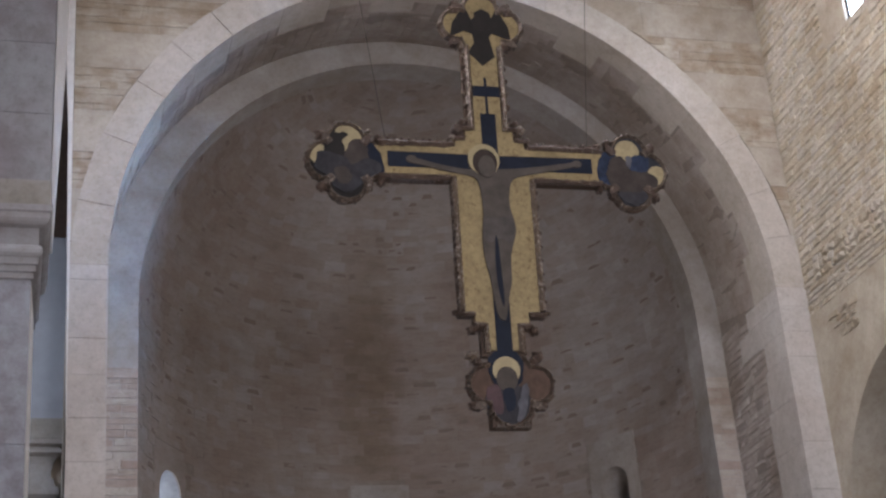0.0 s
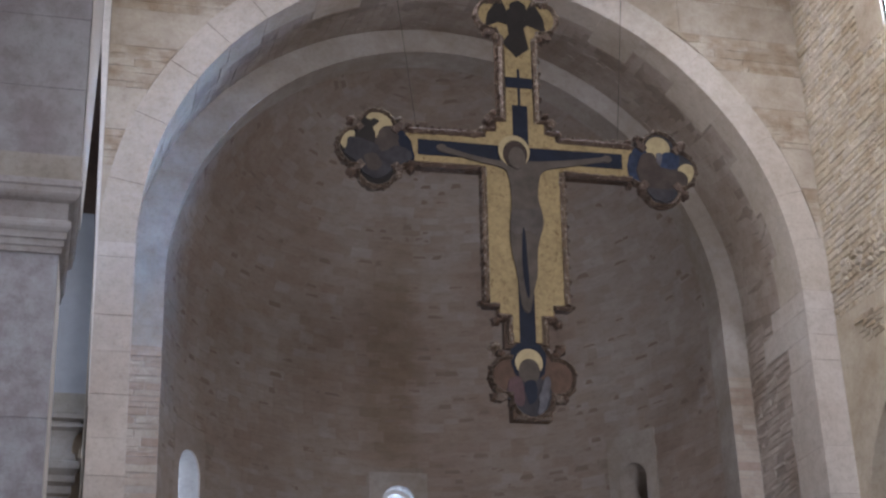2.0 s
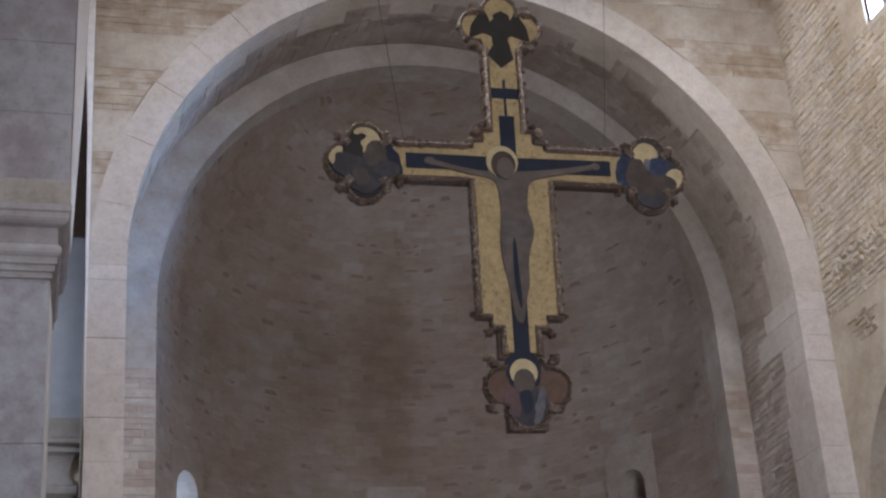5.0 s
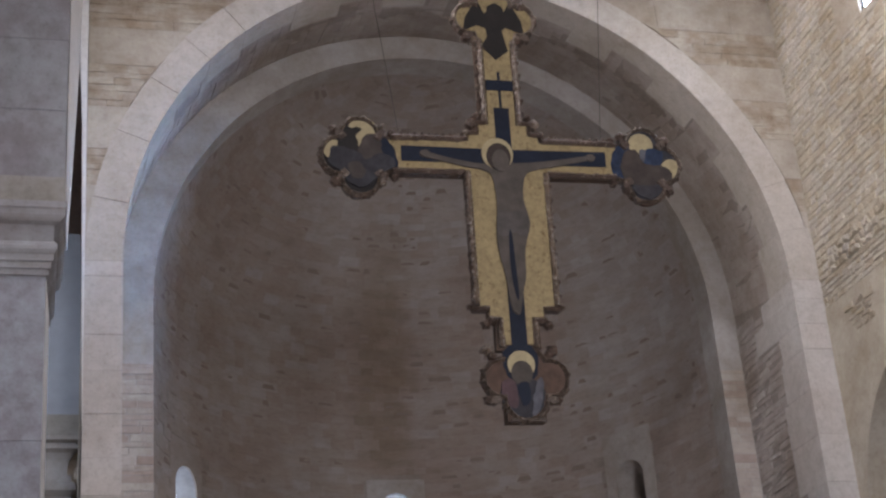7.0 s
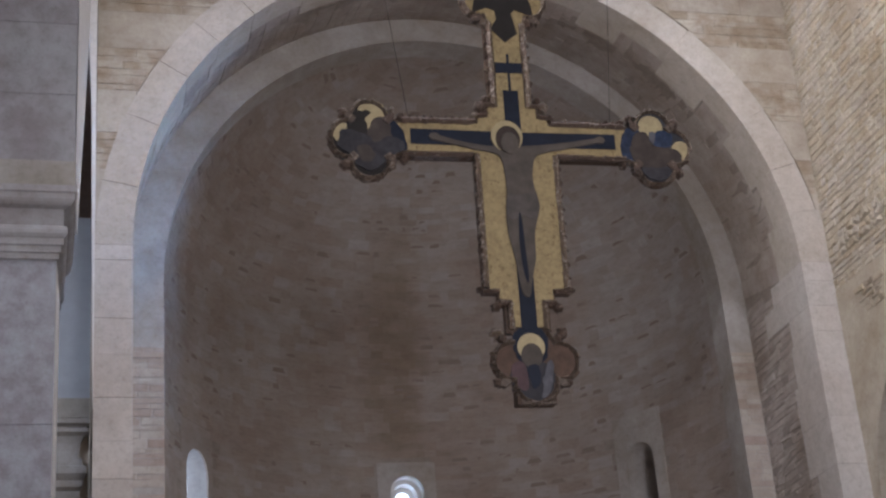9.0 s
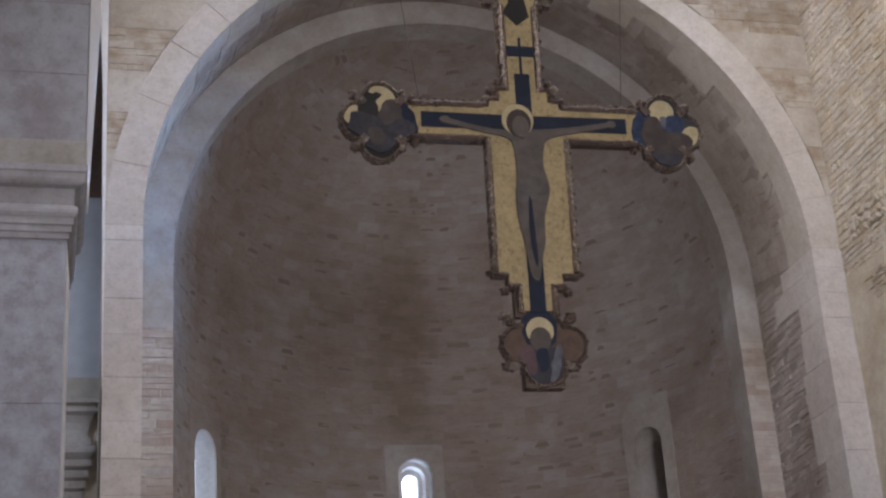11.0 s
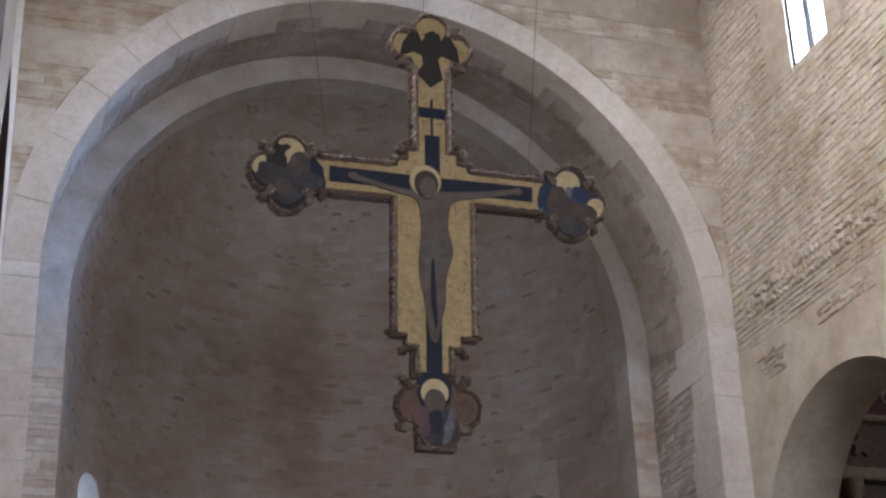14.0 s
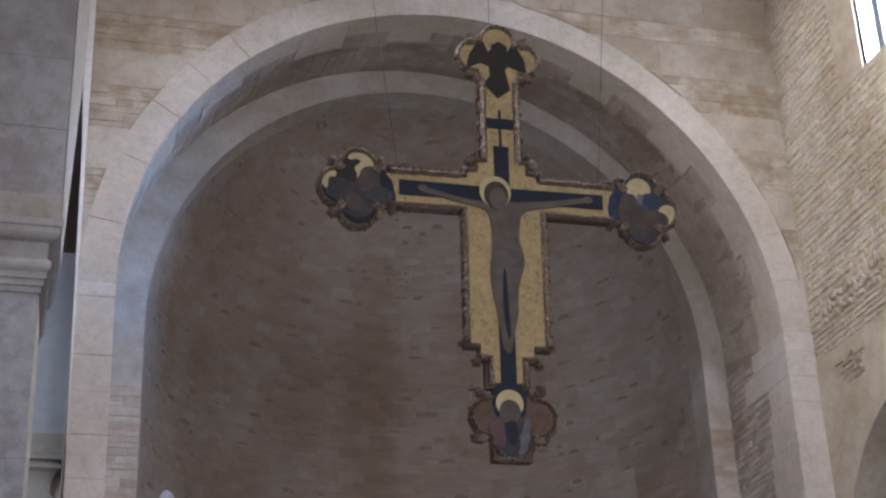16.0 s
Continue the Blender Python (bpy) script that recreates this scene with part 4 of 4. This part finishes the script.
def terminal(lobes, ground, label, joins):
    """A lobed end panel: dark backing, carved rim that stops where the arm joins, painted ground."""
    t = part("end_panel", prism("end_panel", lobed(lobes), 0.013, 0.042, m_wood), cross, label)
    inner, outer = lobed(lobes, -0.030), lobed(lobes)
    n = len(inner)
    cx = sum(p[0] for p in outer) / n
    cz = sum(p[1] for p in outer) / n
    vs, fs = [], []
    for i in range(n):
        w = 1 + rng.uniform(-0.05, 0.06)
        o = (cx + (outer[i][0] - cx) * w, cz + (outer[i][1] - cz) * w)
        k = inner[i]
        mid = ((o[0] + k[0]) / 2, (o[1] + k[1]) / 2)
        vs += [(o[0], 0.035, o[1]), (o[0], -0.012, o[1]), (mid[0], -0.030 - rng.uniform(0, 0.014), mid[1]), (k[0], -0.012, k[1]), (k[0], 0.012, k[1])]
    for i in range(n):
        j = (i + 1) % n
        if joins(*outer[i]) or joins(*outer[j]):
            continue
        for k in range(4):
            fs.append((5 * i + k, 5 * i + k + 1, 5 * j + k + 1, 5 * j + k))
    part("rim", mesh_from("rim", vs, fs, m_rim), t, "worn carved rim")
    part("painted_ground", prism("painted_ground", lobed(lobes, -0.028), -0.004, 0.013, ground), t)
    return t


def patch(t, poly, level, material, label="", name="painted_shape"):
    if len(poly) < 16:
        poly = [(x + 0.012 * noise.noise(Vector((x * 22, z * 22, level))), z + 0.012 * noise.noise(Vector((x * 22, z * 22, level + 9.0)))) for x, z in smooth(poly, 3)]
    part(name, prism(name, poly, -0.0095 - 0.0022 * level, 0.002, material), t, label)


TOPL = [(0.0, 1.19, 0.145), (-0.175, 1.07, 0.135), (0.175, 1.07, 0.135), (0.0, 0.98, 0.17)]
LEFT = [(-1.02, 0.115, 0.145), (-1.145, -0.03, 0.155), (-1.02, -0.185, 0.145), (-0.90, -0.03, 0.15)]
RIGHT = [(-x, z, r) for x, z, r in LEFT]
BOTL = [(-0.135, -1.595, 0.14), (0.19, -1.595, 0.14), (0.02, -1.735, 0.16), (0.02, -1.53, 0.17)]
top_end = terminal(TOPL, m_gold, "lobed gilded end panel", lambda x, z: abs(x) < 0.11 and z < 1.0)
patch(top_end, disc(0.0, 1.205, 0.108), 0, m_gold, "pale gilt disc", "gilt_disc")
patch(top_end, [(-0.01, 0.745), (0.085, 0.82), (0.05, 0.98), (0.08, 1.01), (0.215, 0.96), (0.20, 1.07), (0.12, 1.215), (0.04, 1.06), (-0.05, 1.06), (-0.12, 1.23), (-0.215, 1.08), (-0.235, 0.97), (-0.13, 1.02), (-0.07, 1.0), (-0.06, 0.93), (-0.11, 0.85)], 1, m_black, "black painted shape")
patch(top_end, [(-0.05, 1.03), (-0.075, 1.10), (-0.045, 1.135), (-0.06, 1.16), (0.0, 1.215), (0.06, 1.18), (0.085, 1.10), (0.06, 1.02)], 2, m_black, "black painted shape")
left_end = terminal(LEFT, m_black, "lobed painted end panel, dark and slate blue", lambda x, z: abs(x) < 0.93 and abs(z) < 0.14)
patch(left_end, [(-0.96, 0.12), (-0.80, 0.11), (-0.735, -0.145), (-0.95, -0.14)], 0, m_blue, "dark painted shape")
patch(left_end, disc(-0.993, 0.143, 0.108, 0.112), 1, m_halo, "pale gilt disc", "gilt_disc")
patch(left_end, disc(-1.197, 0.008, 0.074), 1, m_halo, "pale gilt disc", "gilt_disc")
patch(left_end, [(-1.161, 0.165), (-1.103, 0.181), (-1.025, 0.183), (-0.993, 0.162), (-1.051, 0.124), (-1.025, 0.048), (-1.006, -0.022), (-1.148, -0.02), (-1.18, 0.049)], 2, m_black, "black painted shape")
patch(left_end, [(-1.038, -0.082), (-1.025, 0.062), (-0.974, 0.131), (-0.896, 0.137), (-0.864, 0.061), (-0.864, -0.082), (-0.941, -0.117)], 3, m_shade, "umber painted shape")
patch(left_end, [(-1.251, -0.078), (-1.219, 0.017), (-1.174, 0.038), (-1.122, 0.018), (-1.038, 0.004), (-0.98, -0.077), (-0.89, -0.005), (-0.786, -0.033), (-0.767, -0.102), (-0.864, -0.153), (-0.928, -0.209), (-1.006, -0.272), (-1.103, -0.244), (-1.154, -0.142), (-1.225, -0.112)], 4, m_slate, "slate blue painted shape")
patch(left_end, [(-1.122, -0.089), (-1.038, -0.061), (-0.974, -0.134), (-1.012, -0.208), (-1.083, -0.2)], 5, m_shade, "umber painted shape")
right_end = terminal(RIGHT, m_slate, "lobed painted end panel, faded azure", lambda x, z: abs(x) < 0.93 and abs(z) < 0.14)
patch(right_end, [(0.96, 0.13), (0.80, 0.12), (0.755, -0.145), (0.95, -0.14)], 0, m_azure, "azure painted shape")
patch(right_end, disc(1.009, 0.123, 0.092, 0.088), 1, m_halo, "pale gilt disc", "gilt_disc")
patch(right_end, disc(1.22, -0.052, 0.072), 1, m_halo, "pale gilt disc", "gilt_disc")
patch(right_end, [(1.009, 0.073), (1.093, 0.108), (1.17, 0.079), (1.162, -0.014), (1.086, -0.049), (1.017, -0.041)], 2, m_azure, "azure painted shape")
patch(right_end, [(0.834, -0.078), (0.864, 0.039), (0.918, 0.087), (0.979, 0.08), (1.017, -0.026), (1.093, -0.034), (1.178, -0.034), (1.242, -0.115), (1.132, -0.181), (0.994, -0.207), (0.879, -0.174)], 3, m_shade, "umber painted shape")
patch(right_end, [(0.895, -0.187), (0.994, -0.193), (1.139, -0.173), (1.124, -0.253), (1.025, -0.297), (0.933, -0.262)], 4, m_slate, "slate painted shape")
patch(right_end, [(0.986, 0.075), (1.025, 0.098), (1.037, 0.039), (1.017, -0.019), (0.997, 0.008)], 5, m_pale, "pale painted shape")
bottom_end = terminal(BOTL, m_umber, "lobed painted end panel, worn umber", lambda x, z: abs(x) < 0.12 and z > -1.47)
slab("foot_board", rect(-0.115, -1.885, 0.15, -1.78), 0.0, 0.105, m_wood, "dark stepped foot board")
slab("foot_rail", rect(-0.095, -1.89, 0.14, -1.866), -0.022, 0.02, m_rim)
patch(bottom_end, [(-0.11, -1.36), (0.11, -1.36), (0.13, -1.52), (0.06, -1.64), (-0.06, -1.64), (-0.13, -1.52)], 0, m_blue, "dark blue painted shape")
patch(bottom_end, disc(0.0, -1.50, 0.095), 1, m_halo, "pale gilt disc", "gilt_disc")
patch(bottom_end, [(-0.18, -1.70), (-0.07, -1.60), (0.07, -1.60), (0.17, -1.68), (0.12, -1.82), (0.02, -1.875), (-0.10, -1.83)], 1, m_slate, "slate painted shape")
patch(bottom_end, [(-0.15, -1.62), (-0.06, -1.58), (-0.03, -1.72), (-0.05, -1.82), (-0.15, -1.74)], 2, m_plum, "dull plum painted shape")
patch(bottom_end, disc(0.0, -1.56, 0.074, 0.086), 2, m_body, "grey-brown painted shape")
patch(bottom_end, [(-0.05, -1.62), (0.06, -1.62), (0.04, -1.78), (-0.01, -1.80)], 3, m_blue, "dark blue painted shape")
patch(bottom_end, [(0.07, -1.70), (0.115, -1.58), (0.155, -1.61), (0.10, -1.84), (0.045, -1.86)], 4, m_pale, "pale painted band")

# central painted silhouette as one plain raised shape
slab("gilt_disc", disc(-0.055, 0.012, 0.112, 0.118, 30), -0.026, -0.004, m_halo, "pale gilt disc with a raised rim")
plain_shape = [(-0.59, 0.015), (-0.52, 0.005), (-0.39, -0.032), (-0.17, -0.068), (-0.12, -0.05), (0.0, -0.055), (0.14, -0.05), (0.36, -0.022), (0.55, 0.012), (0.64, 0.028), (0.65, -0.005), (0.52, -0.035), (0.36, -0.072), (0.19, -0.105), (0.13, -0.14), (0.11, -0.24), (0.105, -0.33), (0.14, -0.46), (0.14, -0.53), (0.095, -0.66), (0.085, -0.76), (0.085, -0.88), (0.052, -1.0), (0.03, -1.14), (0.005, -1.165), (-0.035, -1.13), (-0.05, -1.0), (-0.07, -0.84), (-0.10, -0.70), (-0.105, -0.56), (-0.085, -0.42), (-0.085, -0.30), (-0.10, -0.16), (-0.14, -0.115), (-0.32, -0.088), (-0.50, -0.045), (-0.59, -0.028)]
slab("painted_shape", smooth(plain_shape, 1), -0.024, -0.012, m_body, "plain grey-brown painted shape", bevel=0.004)
slab("painted_shape", smooth([(-0.095, -0.40), (0.0, -0.425), (0.115, -0.39), (0.132, -0.50), (0.10, -0.62), (0.02, -0.56), (-0.03, -0.60), (-0.098, -0.60)]), -0.0262, -0.02, m_cloth, "plain paler grey painted shape")
slab("painted_gap", smooth([(-0.012, -0.52), (0.006, -0.60), (0.012, -0.80), (0.022, -1.0), (0.012, -1.08), (-0.018, -0.95), (-0.028, -0.75)]), -0.0275, -0.015, m_blue, "dark blue painted sliver")
for cx, cz in ((-0.57, -0.002), (0.62, 0.006)):
    slab("painted_oval", disc(cx, cz, 0.036, 0.027, 18), -0.026, -0.012, m_body, "plain grey-brown painted oval")
slab("painted_oval", disc(-0.050, -0.012, 0.088, 0.102, 24), -0.032, -0.022, m_hair, "plain dark umber painted oval")
slab("painted_oval", disc(-0.040, -0.042, 0.060, 0.082, 24), -0.038, -0.026, m_body, "plain grey-brown painted oval")

# wires up to the ceiling
for k, (a, b) in enumerate((((-0.735, 0.16), (-1.75, 8.0)), ((-0.045, 1.33), (-0.05, 8.0)), ((0.725, 0.16), (1.34, 8.0)))):
    p, q = CROSS @ Vector((a[0], 0.03, a[1])), CROSS @ Vector((b[0], 0.03, b[1]))
    q = p + (q - p) * ((TOP - p.z) / (q.z - p.z))
    cu = bpy.data.curves.new("hanging_wire", "CURVE")
    cu.dimensions, cu.bevel_depth, cu.bevel_resolution = "3D", 0.0021, 2
    sp = cu.splines.new("POLY")
    sp.points.add(1)
    sp.points[0].co, sp.points[1].co = (*p, 1), (*q, 1)
    cu.materials.append(m_wire)
    tagged(new("hanging_wire", cu), "thin taut steel wire holding the crucifix", "wire", "crucifix wires")
